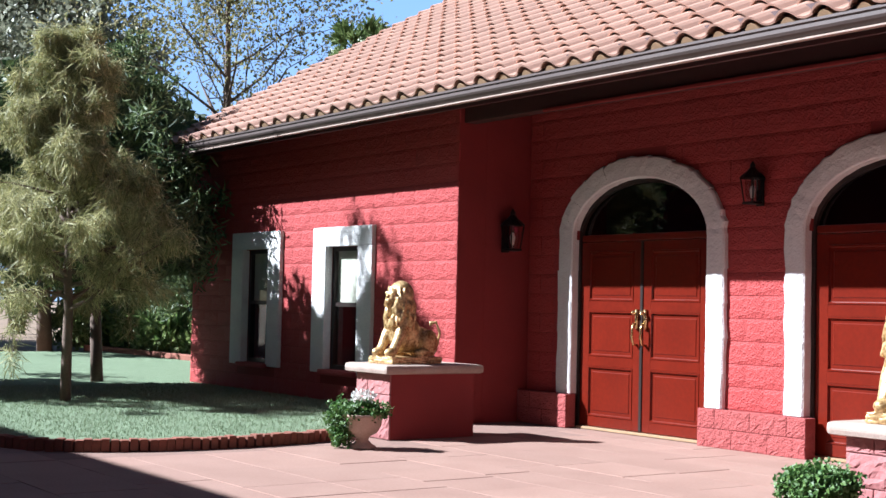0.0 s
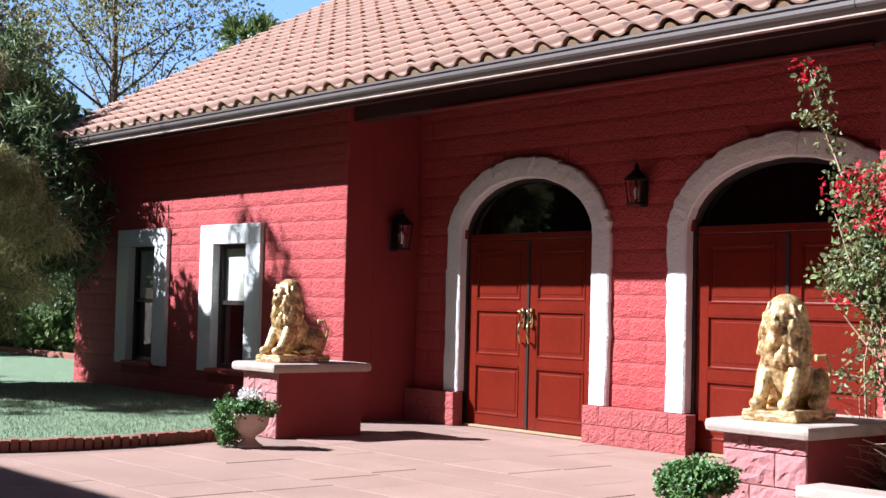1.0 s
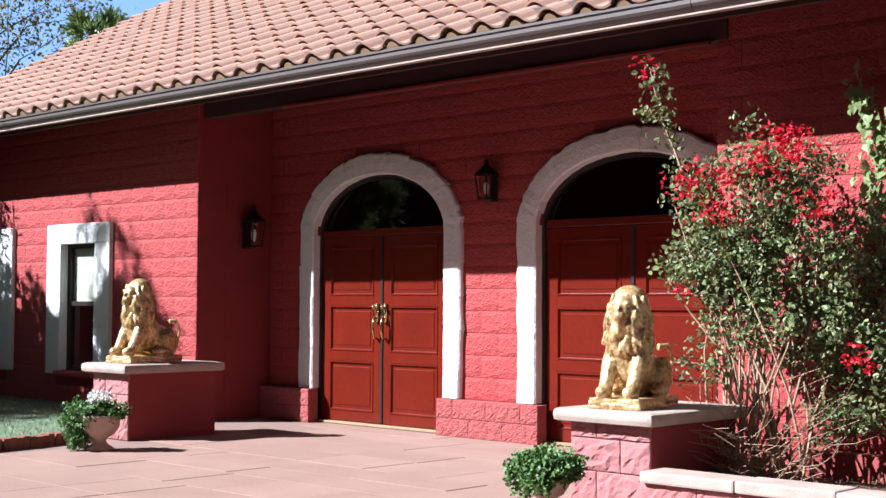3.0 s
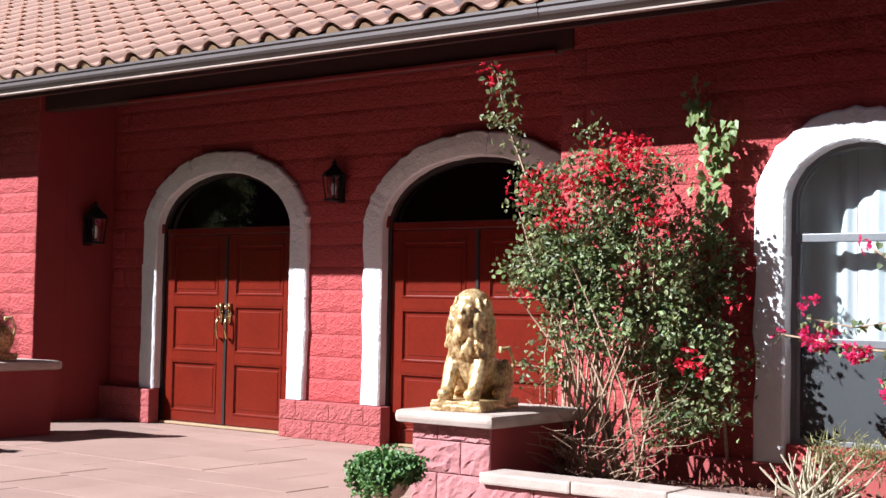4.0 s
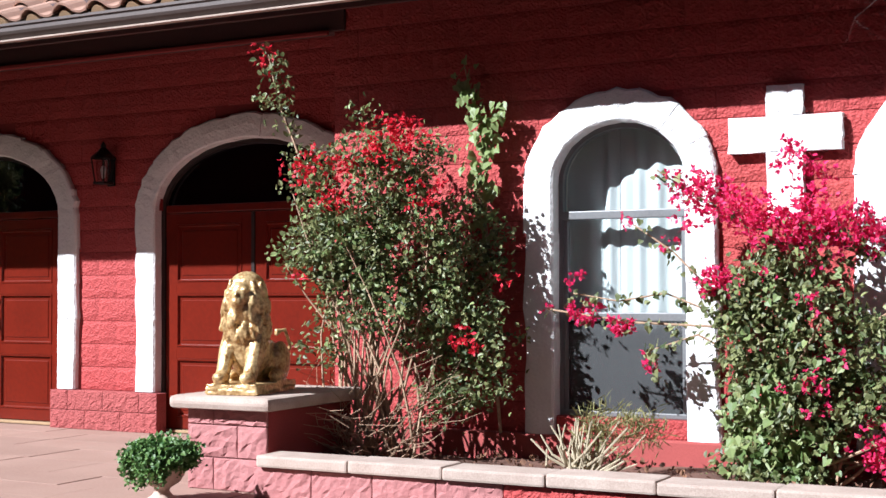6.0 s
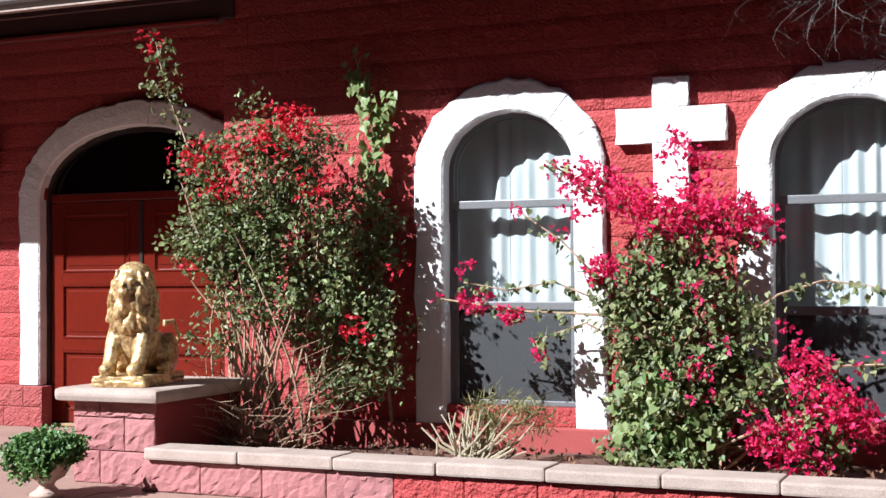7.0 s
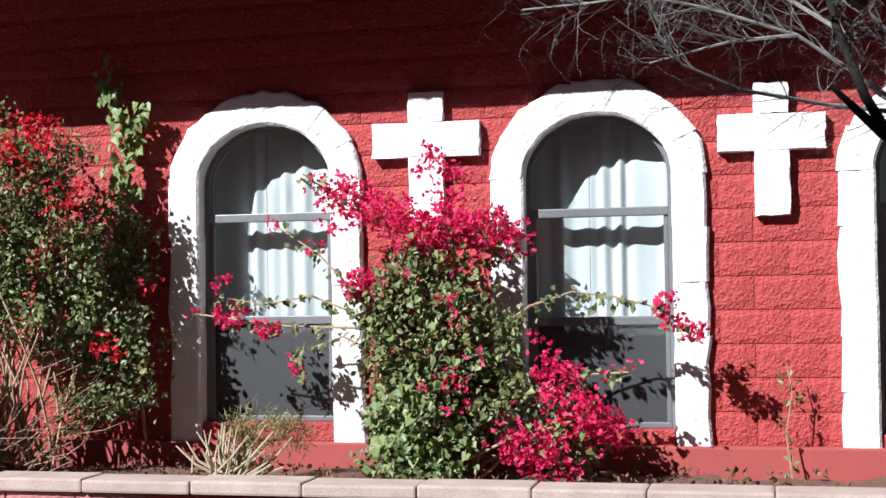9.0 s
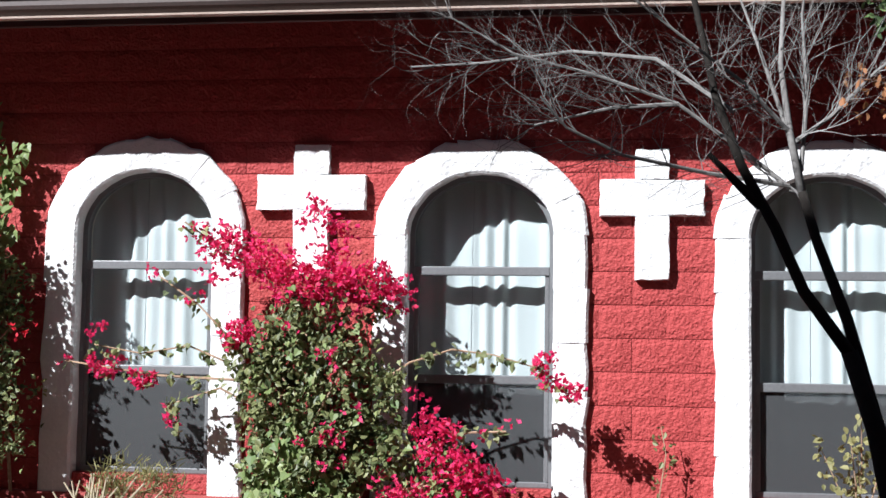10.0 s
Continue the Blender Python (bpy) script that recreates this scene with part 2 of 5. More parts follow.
def leaves(places, shape, size, lean=None, wild=1.0, rng=NR, face=None):
    """Many small leaves in one mesh: at places, each with a random turn and size; lean is the way that they tend to point."""
    pv, pf = LEAF_SHAPES[shape]
    pv = np.array(pv, float)
    P = np.array(places, float).reshape(-1, 3)
    n = len(P)
    d = rng.normal(size=(n, 3)) * wild
    if lean is not None:
        d = d + np.array(lean, float)
    d /= np.linalg.norm(d, axis=1)[:, None] + 1e-9
    s = rng.normal(size=(n, 3))
    if face is not None:
        s = s * 0.6 + np.array(face, float)
    u = np.cross(d, s)
    u /= np.linalg.norm(u, axis=1)[:, None] + 1e-9
    w = np.cross(u, d)
    k = size * rng.uniform(0.6, 1.25, n)[:, None, None]
    V = P[:, None] + k * (pv[None, :, 0, None] * u[:, None] + pv[None, :, 1, None] * d[:, None] + pv[None, :, 2, None] * w[:, None])
    F = [tuple(i + len(pv) * j for i in f) for j in range(n) for f in pf]
    return V.reshape(-1, 3).tolist(), F


def blossom(places, size, rng=NR):
    """Papery flowers: three bracts round each place."""
    P = np.repeat(np.array(places, float).reshape(-1, 3), 3, axis=0)
    return leaves(P, "bract", size, lean=(0.1, -0.5, 0.25), wild=0.9, rng=rng)


def cloud(blobs, n, rng=NR, shell=0.55):
    """Random places in a set of blobs (x, y, z, rx, ry, rz), thicker towards their skins."""
    blobs = np.array(blobs, float)
    vol = blobs[:, 3] * blobs[:, 4] * blobs[:, 5]
    pick = rng.choice(len(blobs), n, p=vol / vol.sum())
    d = rng.normal(size=(n, 3))
    d /= np.linalg.norm(d, axis=1)[:, None]
    r = rng.uniform(0, 1, n)[:, None] ** (1 / 3) * (1 - shell) + shell * rng.uniform(0.6, 1.08, n)[:, None]
    return blobs[pick, :3] + d * r * blobs[pick, 3:]


def branch(p, d, length, radius, depth, rng, out, tips, bend=0.35, kids=3, up=0.15, shrink=0.62, steps=4):
    """A limb that bends, thins and forks; its tubes go to out and its ends to tips."""
    pts, rad = [Vector(p)], [radius]
    d = Vector(d).normalized()
    for i in range(steps):
        d = (d + Vector((rng.uniform(-1, 1), rng.uniform(-1, 1), rng.uniform(-1, 1) + up)) * bend * 0.5).normalized()
        pts.append(pts[-1] + d * length / steps)
        rad.append(radius * (1 - 0.55 * (i + 1) / steps))
        if i >= 1:
            tips.append((pts[-1].copy(), d.copy(), depth))
    out.append(tube(pts, rad, 6 if radius > 0.01 else 3))
    if depth > 0:
        for k in range(kids):
            i = rng.randint(1, steps)
            nd = (d + Vector((rng.uniform(-1, 1), rng.uniform(-1, 1), rng.uniform(-1, 1) + up)) * 0.95).normalized()
            branch(pts[i], nd, length * shrink * rng.uniform(0.75, 1.2), rad[i] * 0.62, depth - 1, rng, out, tips, bend, kids, up, shrink, steps)

# ---- the setting ----
COURSE, BLOCK = 0.204, 0.408


def arch_z(x, cx, half, spring, rise):
    """Height of an elliptic arch above x."""
    q = max(0.0, 1 - ((x - cx) / half) ** 2)
    return spring + rise * math.sqrt(q)


def wall_with(name, label, x0, x1, y0, y1, z0, z1, openings, mat):
    """A thick wall, cut by openings (cx, half, sill, spring, rise)."""
    bm, x = bmesh.new(), x0
    for cx, half, sill, spring, rise in sorted(openings):
        box(bm, x, cx - half, y0, y1, z0, z1)
        if sill > z0:
            box(bm, cx - half, cx + half, y0, y1, z0, sill)
        n = 20 if rise else 1
        for k in range(n):
            a, b = cx - half + 2 * half * k / n, cx - half + 2 * half * (k + 1) / n
            box(bm, a, b, y0, y1, min(arch_z(a, cx, half, spring, rise), arch_z(b, cx, half, spring, rise)) if rise else spring, z1)
        x = cx + half
    box(bm, x, x1, y0, y1, z0, z1)
    return tagged(part(name, bm, mat), label, "wall", kind="structure")


def block_mesh(w, h, d, rng, rough=1.0):
    """Split-face block: rough front of a few facets, worn edges, no back."""
    lip = 0.005
    step = 0.1 if rough < 1.5 else 0.034
    xs = [0.0, lip, *[w * k / max(2, round(w / step)) for k in range(1, max(2, round(w / step)))], w - lip, w]
    zs = [0.0, lip, h * 0.36, h * 0.66, h - lip, h] if rough < 1.5 else [0.0, lip, *[h * k / 6 for k in range(1, 6)], h - lip, h]
    nx, nz = len(xs) - 1, len(zs) - 1
    vs, fs = [], []
    for j, z in enumerate(zs):
        for i, x in enumerate(xs):
            edge = i in (0, nx) or j in (0, nz)
            rim1 = i in (1, nx - 1) or j in (1, nz - 1)
            vs.append((x if edge or rim1 else x + rng.uniform(-0.2, 0.2) * step, -0.0018 if edge else -0.0026 - rough * (rng.uniform(0, 0.002) if rim1 else rng.uniform(0, 0.005)), z if edge or rim1 else z + rng.uniform(-0.015, 0.015)))
    for j in range(nz):
        for i in range(nx):
            a = j * (nx + 1) + i
            fs.append((a, a + 1, a + nx + 2, a + nx + 1))
    rim = [*range(nx + 1), *[(nx + 1) * (j + 1) + nx for j in range(nz)], *[(nx + 1) * nz + nx - 1 - i for i in range(nx)], *[(nx + 1) * (nz - 1 - j) for j in range(nz - 1)]]
    o, m = len(vs), len(rim)
    vs += [vs[i] for i in rim] + [(vs[i][0], d, vs[i][2]) for i in rim]
    for k in range(m):
        k2 = (k + 1) % m
        fs.append((o + k2, o + k, o + m + k, o + m + k2))
    return vs, fs


BLOCKS = {}


def lay_blocks(parent, x0, x1, y, z0, z1, cuts, mat=None, joint=0.0016):
    """Courses of blocks on a wall's face; cuts give, for a height range, the stretches of x left free."""
    rng, mat, row, z = random.Random(len(parent.name) + int(x0 * 10)), mat or RED, 0, z0
    while z < z1 - 0.05:
        h = min(COURSE, z1 - z)
        stretches, x = [], x0
        for a, b in sorted(cuts(z, z + h)):
            if a > x:
                stretches.append((x, a))
            x = max(x, b)
        if x < x1:
            stretches.append((x, x1))
        for a, b in stretches:
            g = math.floor((a - x0) / BLOCK) * BLOCK + x0 - (BLOCK / 2 if row % 2 else 0)
            while g < b - 0.004:
                p, q = max(a, g), min(b, g + BLOCK)
                g += BLOCK
                if q - p < 0.03:
                    continue
                w, key = q - p, (round(q - p, 2), round(h, 2), rng.randrange(8))
                if key not in BLOCKS:
                    me = bpy.data.meshes.new("block")
                    vs, fs = block_mesh(key[0] - joint, key[1] - joint, 0.014, rng)
                    me.from_pydata(vs, [], fs)
                    BLOCKS[key] = me
                me = BLOCKS[key]
                me.polygons.foreach_set("use_smooth", [True] * len(me.polygons))
                if not me.materials:
                    me.materials.append(mat)
                ob = new("block", me)
                ob.location = (p + joint / 2, y, z + joint / 2)
                ob.parent = parent
        z, row = z + COURSE, row + 1


def ring(parent, cx, z0, spring, inner, outer, rise_in, rise_out, y0, y1, mat, name="stone", stones=9, seed=1):
    """Jamb stones and voussoirs round an arched opening, each a worn piece of its own."""
    rng = random.Random(seed)
    runs = []
    for s in (-1, 1):
        n = max(2, round((spring - z0) / (COURSE * 1.5)))
        for k in range(n):
            a, b = z0 + (spring - z0) * k / n, z0 + (spring - z0) * (k + 1) / n
            runs.append([((cx + s * inner, z), (cx + s * outer, z)) for z in (a, (a + b) / 2, b)])
    for k in range(stones):
        run = []
        for j in range(5):
            t = math.pi * (k + j / 4) / stones
            run.append(((cx - inner * math.cos(t), spring + rise_in * math.sin(t)), (cx - outer * math.cos(t), spring + rise_out * math.sin(t))))
        runs.append(run)
    for run in runs:
        n, vs, fs = len(run), [], []
        jut = rng.uniform(-0.003, 0.003)
        for (xi, zi), (xo, zo) in run:
            wob = rng.uniform(-0.014, 0.014)
            dx, dz = xo - xi, zo - zi
            ln = math.hypot(dx, dz)
            ux, uz = dx / ln, dz / ln
            for f, y in ((0.0, y1), (0.0, y0 + 0.012), (0.07, y0 + jut), (0.5, y0 + jut - rng.uniform(0, 0.012)), (0.93, y0 + jut), (1.0, y0 + 0.015), (1.0, y1)):
                w = wob if f > 0.4 else wob * 0.25
                vs.append((xi + dx * f + ux * w, y, zi + dz * f + uz * w))
        for i in range(n - 1):
            for k in range(6):
                a = i * 7 + k
                fs.append((a, a + 1, a + 8, a + 7))
        fs += [tuple(range(7))[::-1], tuple(range((n - 1) * 7, n * 7))]
        bm = bmesh.new()
        bv = [bm.verts.new(v) for v in vs]
        for f in fs:
            bm.faces.new([bv[i] for i in f])
        bmesh.ops.recalc_face_normals(bm, faces=bm.faces)
        part(name, bm, mat, parent)


def arch_poly(cx, half, z0, spring, rise, n=20):
    pts = [(cx - half, z0)]
    pts += [(cx - half * math.cos(math.pi * k / n), spring + rise * math.sin(math.pi * k / n)) for k in range(n + 1)]
    return pts + [(cx + half, z0)]


def arch_bar(cx, half, z0, spring, rise, thick, y0, y1):
    """A slim frame along jambs and arch."""
    a = arch_poly(cx, half, z0, spring, rise)
    b = arch_poly(cx, half - thick, z0, spring, rise - thick)
    bm = bmesh.new()
    rows = [[bm.verts.new((x, y, z)) for x, z in p] for p, y in ((a, y0), (b, y0), (b, y1), (a, y1))]
    for r in range(4):
        p, q = rows[r], rows[(r + 1) % 4]
        for i in range(len(p) - 1):
            bm.faces.new((p[i], p[i + 1], q[i + 1], q[i]))
    for i in (0, -1):
        bm.faces.new([r[i] for r in rows])
    bmesh.ops.recalc_face_normals(bm, faces=bm.faces)
    return bm


# Arched windows of the long wall: centre, half width, sill, spring, rise
HALF, OUT = 0.455, 0.668
ARCHED = [(-0.963, 0.015), (1.205, -0.012), (3.30, -0.03)]
WIN = [(cx, HALF, 0.37 + dz, 1.92 + dz, 0.385) for cx, dz in ARCHED]
EAST, WEST, RECL, RECR, DOORY, WESTY = 7.0, -15.59, -9.285, -3.17, 0.90, -0.08
TOP, BEAM = 3.37, 3.14
wall_right = wall_with("wall_long", "red painted split-face block wall", RECR, EAST, 0.0225, 0.30, 0.0, TOP, [(c, h + 0.09, s, p, r + 0.09) for c, h, s, p, r in WIN], PLAIN_RED)


def right_cuts(a, b):
    out = []
    for (cx, half, sill, spring, rise) in WIN:
        if b > 0.26:
            hi = spring + 0.47
            if a < hi:
                zz = max(a, spring)
                w = 0.56 * math.sqrt(max(0.0, 1 - ((zz - spring) / 0.49) ** 2)) if zz > spring else 0.56
                out.append((cx - w, cx + w))
    return out


SMALL = [(-13.635, 0.345, 0.425, 1.885, 0.0), (-11.50, 0.36, 0.435, 1.88, 0.0)]
wall_left = wall_with("wall_west", "red painted split-face block wall", WEST, RECL, WESTY + 0.0225, 0.30, 0.0, TOP, SMALL, PLAIN_RED)


def left_cuts(a, b):
    return [(cx - 0.5, cx + 0.5) for cx, *_ in SMALL if a < 2.0 and b > 0.40]


DOORS = [(-7.594, 0.927, 1.92, 0.58), (-4.565, 0.975, 1.92, 0.58)]
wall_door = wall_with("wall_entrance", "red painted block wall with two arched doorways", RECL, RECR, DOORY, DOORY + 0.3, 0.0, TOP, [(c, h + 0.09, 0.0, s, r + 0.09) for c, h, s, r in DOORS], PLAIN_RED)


def door_cuts(a, b):
    out = []
    for c, h, s, r in DOORS:
        if a < s + r + 0.12:
            zz = max(a, s)
            w = (h + 0.10) * math.sqrt(max(0.0, 1 - ((zz - s) / (r + 0.13)) ** 2)) if zz > s else h + 0.10
            out.append((c - w, c + w))
    return out


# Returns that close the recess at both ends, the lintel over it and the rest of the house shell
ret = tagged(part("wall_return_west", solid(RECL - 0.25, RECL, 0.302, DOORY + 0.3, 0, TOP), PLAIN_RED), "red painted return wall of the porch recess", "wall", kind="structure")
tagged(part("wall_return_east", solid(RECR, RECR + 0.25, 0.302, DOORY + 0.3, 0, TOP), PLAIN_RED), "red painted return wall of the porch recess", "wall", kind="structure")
tagged(part("wall_gable", solid(WEST, WEST + 0.25, 0.302, 9.0, 0, TOP), PLAIN_RED), "red gable end wall", "wall", kind="structure")
tagged(part("wall_back", solid(WEST, EAST, 9.0, 9.25, 0, TOP), PLAIN_RED), "red back wall", "wall", kind="structure")
tagged(part("wall_east", solid(EAST - 0.25, EAST, 0.302, 9.0, 0, TOP), PLAIN_RED), "red end wall", "wall", kind="structure")
lintel = thing("porch_beam", "dark red timber beam spanning the porch recess", "beam")
part("beam", solid(RECL - 0.1, RECR + 0.1, 0.0, 0.16, BEAM - 0.02, TOP - 0.004, bevel=0.01), FASCIA, lintel)
part("moulding", solid(RECL + 1.3, RECR - 0.03, -0.035, -0.002, BEAM - 0.045, BEAM - 0.015, bevel=0.006), PLAIN_RED, lintel, "thin red painted moulding strip")
tagged(part("soffit", solid(WEST, EAST, -0.618, DOORY + 0.3, TOP, TOP + 0.04), FASCIA), "dark maroon boarded soffit under the eaves", "soffit", kind="structure")
bm = solid(WEST + 0.25, EAST - 0.25, DOORY + 0.31, 9.0, -0.03, 0.0)
box(bm, RECR + 0.26, EAST - 0.26, 0.31, DOORY + 0.305, -0.03, 0.0)
box(bm, WEST + 0.26, RECL - 0.26, 0.31, DOORY + 0.305, -0.03, 0.0)
tagged(part("room_floor", bm, ROOM), "dim interior floor", "floor", kind="structure")
tagged(part("room_partition", solid(WEST + 0.25, EAST - 0.25, 3.2, 3.3, 0, TOP), ROOM), "dim interior partition", "wall", kind="structure")
tagged(part("ceiling", solid(WEST + 0.25, EAST - 0.25, 1.21, 9.0, TOP - 0.1, TOP), ROOM), "dim interior ceiling", "ceiling", kind="structure")

# Projecting base courses
base_right = tagged(part("base_ledge", solid(RECR + 0.0, EAST, -0.07, 0.048, 0.0, 0.262, bevel=0.012), LEDGE), "red painted projecting base ledge of the long wall", "ledge", kind="structure")

# ---- roof ----
roof = thing("roof", "pitched roof of pinkish clay S-tiles with mortared eaves", "roof", kind="structure")
SLOPE, EAVE_Y, EAVE_Z = 0.565, -0.785, 3.277
LEAN = math.atan(SLOPE)
PITCH, EXPO = 0.325, 0.27
VERGE = -15.2
roof_len = 8.6
rows_n, cols_n = int(roof_len / EXPO), int((EAST - VERGE) / PITCH)


def tile_mesh(rng, n=10):
    """An S-tile: a hump and a shallow pan, thick at its lower end."""
    vs, fs, lift = [], [], 0.05
    prof = []
    for k in range(n + 1):
        u = k / n
        prof.append((u * PITCH * 1.04, 0.060 * max(0.0, math.sin(math.pi * min(1, u / 0.58))) ** 0.85 - (0.018 * math.sin(math.pi * (u - 0.58) / 0.42) if u > 0.58 else 0)))
    for v, up in ((0.0, lift), (EXPO * 1.12, 0.004)):
        for th in (0.0, -0.018):
            for x, z in prof:
                vs.append((x, v, z + up + th))
    m = n + 1
    for k in range(n):
        fs.append((k, k + 1, 2 * m + k + 1, 2 * m + k))
        fs.append((m + k + 1, m + k, k, k + 1)[::-1])
        fs.append((m + k, m + k + 1, 3 * m + k + 1, 3 * m + k)[::-1])
    for k in (0, n):
        fs.append((k, 2 * m + k, 3 * m + k, m + k))
    return vs, fs


tilt = Matrix.Translation((0, EAVE_Y, EAVE_Z)) @ Matrix.Rotation(LEAN, 4, "X")
TILE_ME = []
for k in range(6):
    me = bpy.data.meshes.new("roof_tile")
    vs, fs = tile_mesh(R)
    me.from_pydata(vs, [], fs)
    me.materials.append(TILE)
    me.polygons.foreach_set("use_smooth", [False] * len(me.polygons))
    TILE_ME.append(me)
far_v, far_f = [], []
base_tile = tile_mesh(R)
for r in range(rows_n):
    for c in range(cols_n):
        x = VERGE + c * PITCH
        m = tilt @ Matrix.Translation((x + R.uniform(-0.004, 0.004), r * EXPO - 0.02 + R.uniform(-0.006, 0.006), R.uniform(-0.003, 0.005)))
        if r < 7 and -14 < x < -1.0:
            ob = new("roof_tile", TILE_ME[R.randrange(6)])
            ob.parent, ob.matrix_world = roof, m
        else:
            o = len(far_v)
            far_v += [tuple(m @ Vector(v)) for v in base_tile[0]]
            far_f += [tuple(i + o for i in f) for f in base_tile[1]]
tagged(part("roof_tiles", (far_v, far_f), TILE, roof), kind="stuff")
bm = bmesh.new()
box(bm, VERGE + 0.02, EAST, 0.0, roof_len, -0.05, -0.005)
bm.transform(tilt)
part("roof_deck", bm, MORTAR, roof)
bm = bmesh.new()
box(bm, VERGE + 0.02, EAST, 0.0, roof_len, -0.05, -0.005)
bm.transform(Matrix.Translation((0, 2 * (EAVE_Y + roof_len * math.cos(LEAN)), 0)) @ Matrix.Diagonal((1, -1, 1, 1)) @ tilt)
bmesh.ops.reverse_faces(bm, faces=bm.faces)
part("roof_back", bm, TILE, roof)
# mortar plugs under the humps of the eaves row
plug = bpy.data.meshes.new("mortar_plug")
pv = [(0.012 + 0.172 * k / 8, y, -0.02 + 0.074 * math.sin(math.pi * k / 8)) for y in (-0.012, 0.14) for k in range(9)]
plug.from_pydata(pv, [], [tuple(range(9)), *[(k, k + 1, k + 10, k + 9)[::-1] for k in range(8)]])
plug.materials.append(MORTAR)
for c in range(cols_n):
    ob = new("mortar_plug", plug)
    ob.parent, ob.matrix_world = roof, tilt @ Matrix.Translation((VERGE + c * PITCH, 0, R.uniform(-0.008, 0.006)))
part("bird_stop", solid(VERGE, EAST, EAVE_Y + 0.03, EAVE_Y + 0.06, EAVE_Z - 0.05, EAVE_Z + 0.02), MORTAR, roof)

# Gutter: ogee trough with a lip and a joint
gutter = thing("gutter", "taupe painted metal eaves gutter with a pale lower edge", "gutter")
prof = [(y + 0.08, z + 0.02) for y, z in [(-0.80, 3.255), (-0.885, 3.255), (-0.885, 3.235), (-0.872, 3.228), (-0.872, 3.195), (-0.86, 3.175), (-0.845, 3.160), (-0.83, 3.148), (-0.80, 3.140), (-0.745, 3.140), (-0.745, 3.255)]]


def extrude_x(prof, x0, x1):
    n = len(prof)
    vs = [(x, y, z) for x in (x0, x1) for y, z in prof]
    fs = [(k, (k + 1) % n, n + (k + 1) % n, n + k) for k in range(n)] + [tuple(range(n))[::-1], tuple(range(n, 2 * n))]
    bm = bmesh.new()
    bv = [bm.verts.new(v) for v in vs]
    for f in fs:
        bm.faces.new([bv[i] for i in f])
    bmesh.ops.recalc_face_normals(bm, faces=bm.faces)
    return bm


part("trough", extrude_x(prof, VERGE, -2.91), GUTTER, gutter)
part("trough", extrude_x(prof, -2.90, EAST), GUTTER, gutter)
part("drip_edge", extrude_x([(-0.762, 3.158), (-0.762, 3.146), (-0.70, 3.146), (-0.70, 3.158)], VERGE, EAST), CAP, gutter, "pale worn lower lip")
part("fascia", solid(VERGE + 0.05, EAST, -0.662, -0.62, 3.12, 3.42), FASCIA, gutter)
part("joint_sleeve", extrude_x([(y - 0.004 if y < -0.72 else y, z) for y, z in prof], -2.96, -2.86), GUTTER, gutter)

# ---- ground ----
tagged(part("ground", solid(-400, 400, -400, 400, -0.6, -0.06), EARTH), "dusty earth ground reaching the horizon", "ground", kind="structure")
paving = tagged(part("pavement", solid(-13, -1.4, -16, DOORY + 0.3, -0.055, -0.0045), JOINT), "pinkish flagstone patio", "pavement", kind="structure")
# Unseen ground, added in a dark colour to keep bounce off the wall.
tagged(part("road", solid(-1.39, 40, -16, -1.76, -0.055, -0.002), DARKGROUND), "unseen dark ground added before the planter to cut bounce light", "road", kind="structure")

LAWN = [(-9.42, 0.0), (-8.72, -0.6), (-8.72, -1.7), (-8.42, -2.0), (-8.22, -2.8), (-8.20, -3.6), (-8.34, -4.2), (-8.62, -4.62), (-9.2, -4.85), (-10.2, -4.82), (-12, -4.7), (-17, -4.5), (-26, -4.3)]


def smooth_line(pts, step):
    """Evenly spaced points along a rounded line."""
    out = []
    P = [Vector((*p, 0)) for p in pts]
    for i in range(len(P) - 1):
        a, b, c, d = P[max(i - 1, 0)], P[i], P[i + 1], P[min(i + 2, len(P) - 1)]
        for k in range(40):
            t = k / 40
            out.append(0.5 * (2 * b + (c - a) * t + (2 * a - 5 * b + 4 * c - d) * t * t + (3 * b - a - 3 * c + d) * t ** 3))
    res, acc = [out[0]], 0.0
    for a, b in zip(out, out[1:]):
        acc += (b - a).length
        if acc >= step:
            res.append(b)
            acc = 0.0
    return res


edge = smooth_line(LAWN[2:], 0.064)
bm = bmesh.new()
lawn_pts = [(RECL, 0.05), (-8.7, -0.55)] + [(p.x - 0.05, p.y + 0.02) for p in edge[::3]] + [(-26, 9), (WEST, 9), (WEST, 0.05)]
f = bm.faces.new([bm.verts.new((x, y, 0.065)) for x, y in lawn_pts])
bmesh.ops.triangulate(bm, faces=[f])
bmesh.ops.recalc_face_normals(bm, faces=bm.faces)
if bm.faces[0:1] and sum(q.normal.z for q in bm.faces) < 0:
    bmesh.ops.reverse_faces(bm, faces=bm.faces)
lawn = tagged(part("lawn", bm, GRASS), "bright green artificial turf lawn", "lawn", kind="structure")

kerb = thing("lawn_kerb", "low edging of upright red soldier bricks", "kerb", kind="structure")
brick_me = bpy.data.meshes.new("brick")
bm = solid(-0.05, 0.05, -0.0325, 0.0325, 0, 0.1, bevel=0.006)
bm.to_mesh(brick_me)
bm.free()
brick_me.materials.append(BRICK)
for k in range(min(len(edge) - 1, 260)):
    a, b = edge[k], edge[k + 1]
    d = b - a
    ob = new("brick", brick_me)
    ob.parent = kerb
    ob.matrix_world = Matrix.Translation((a.x, a.y, R.uniform(-0.012, 0.002))) @ Matrix.Rotation(math.atan2(d.y, d.x) + math.pi / 2 + R.uniform(-0.04, 0.04), 4, "Z")

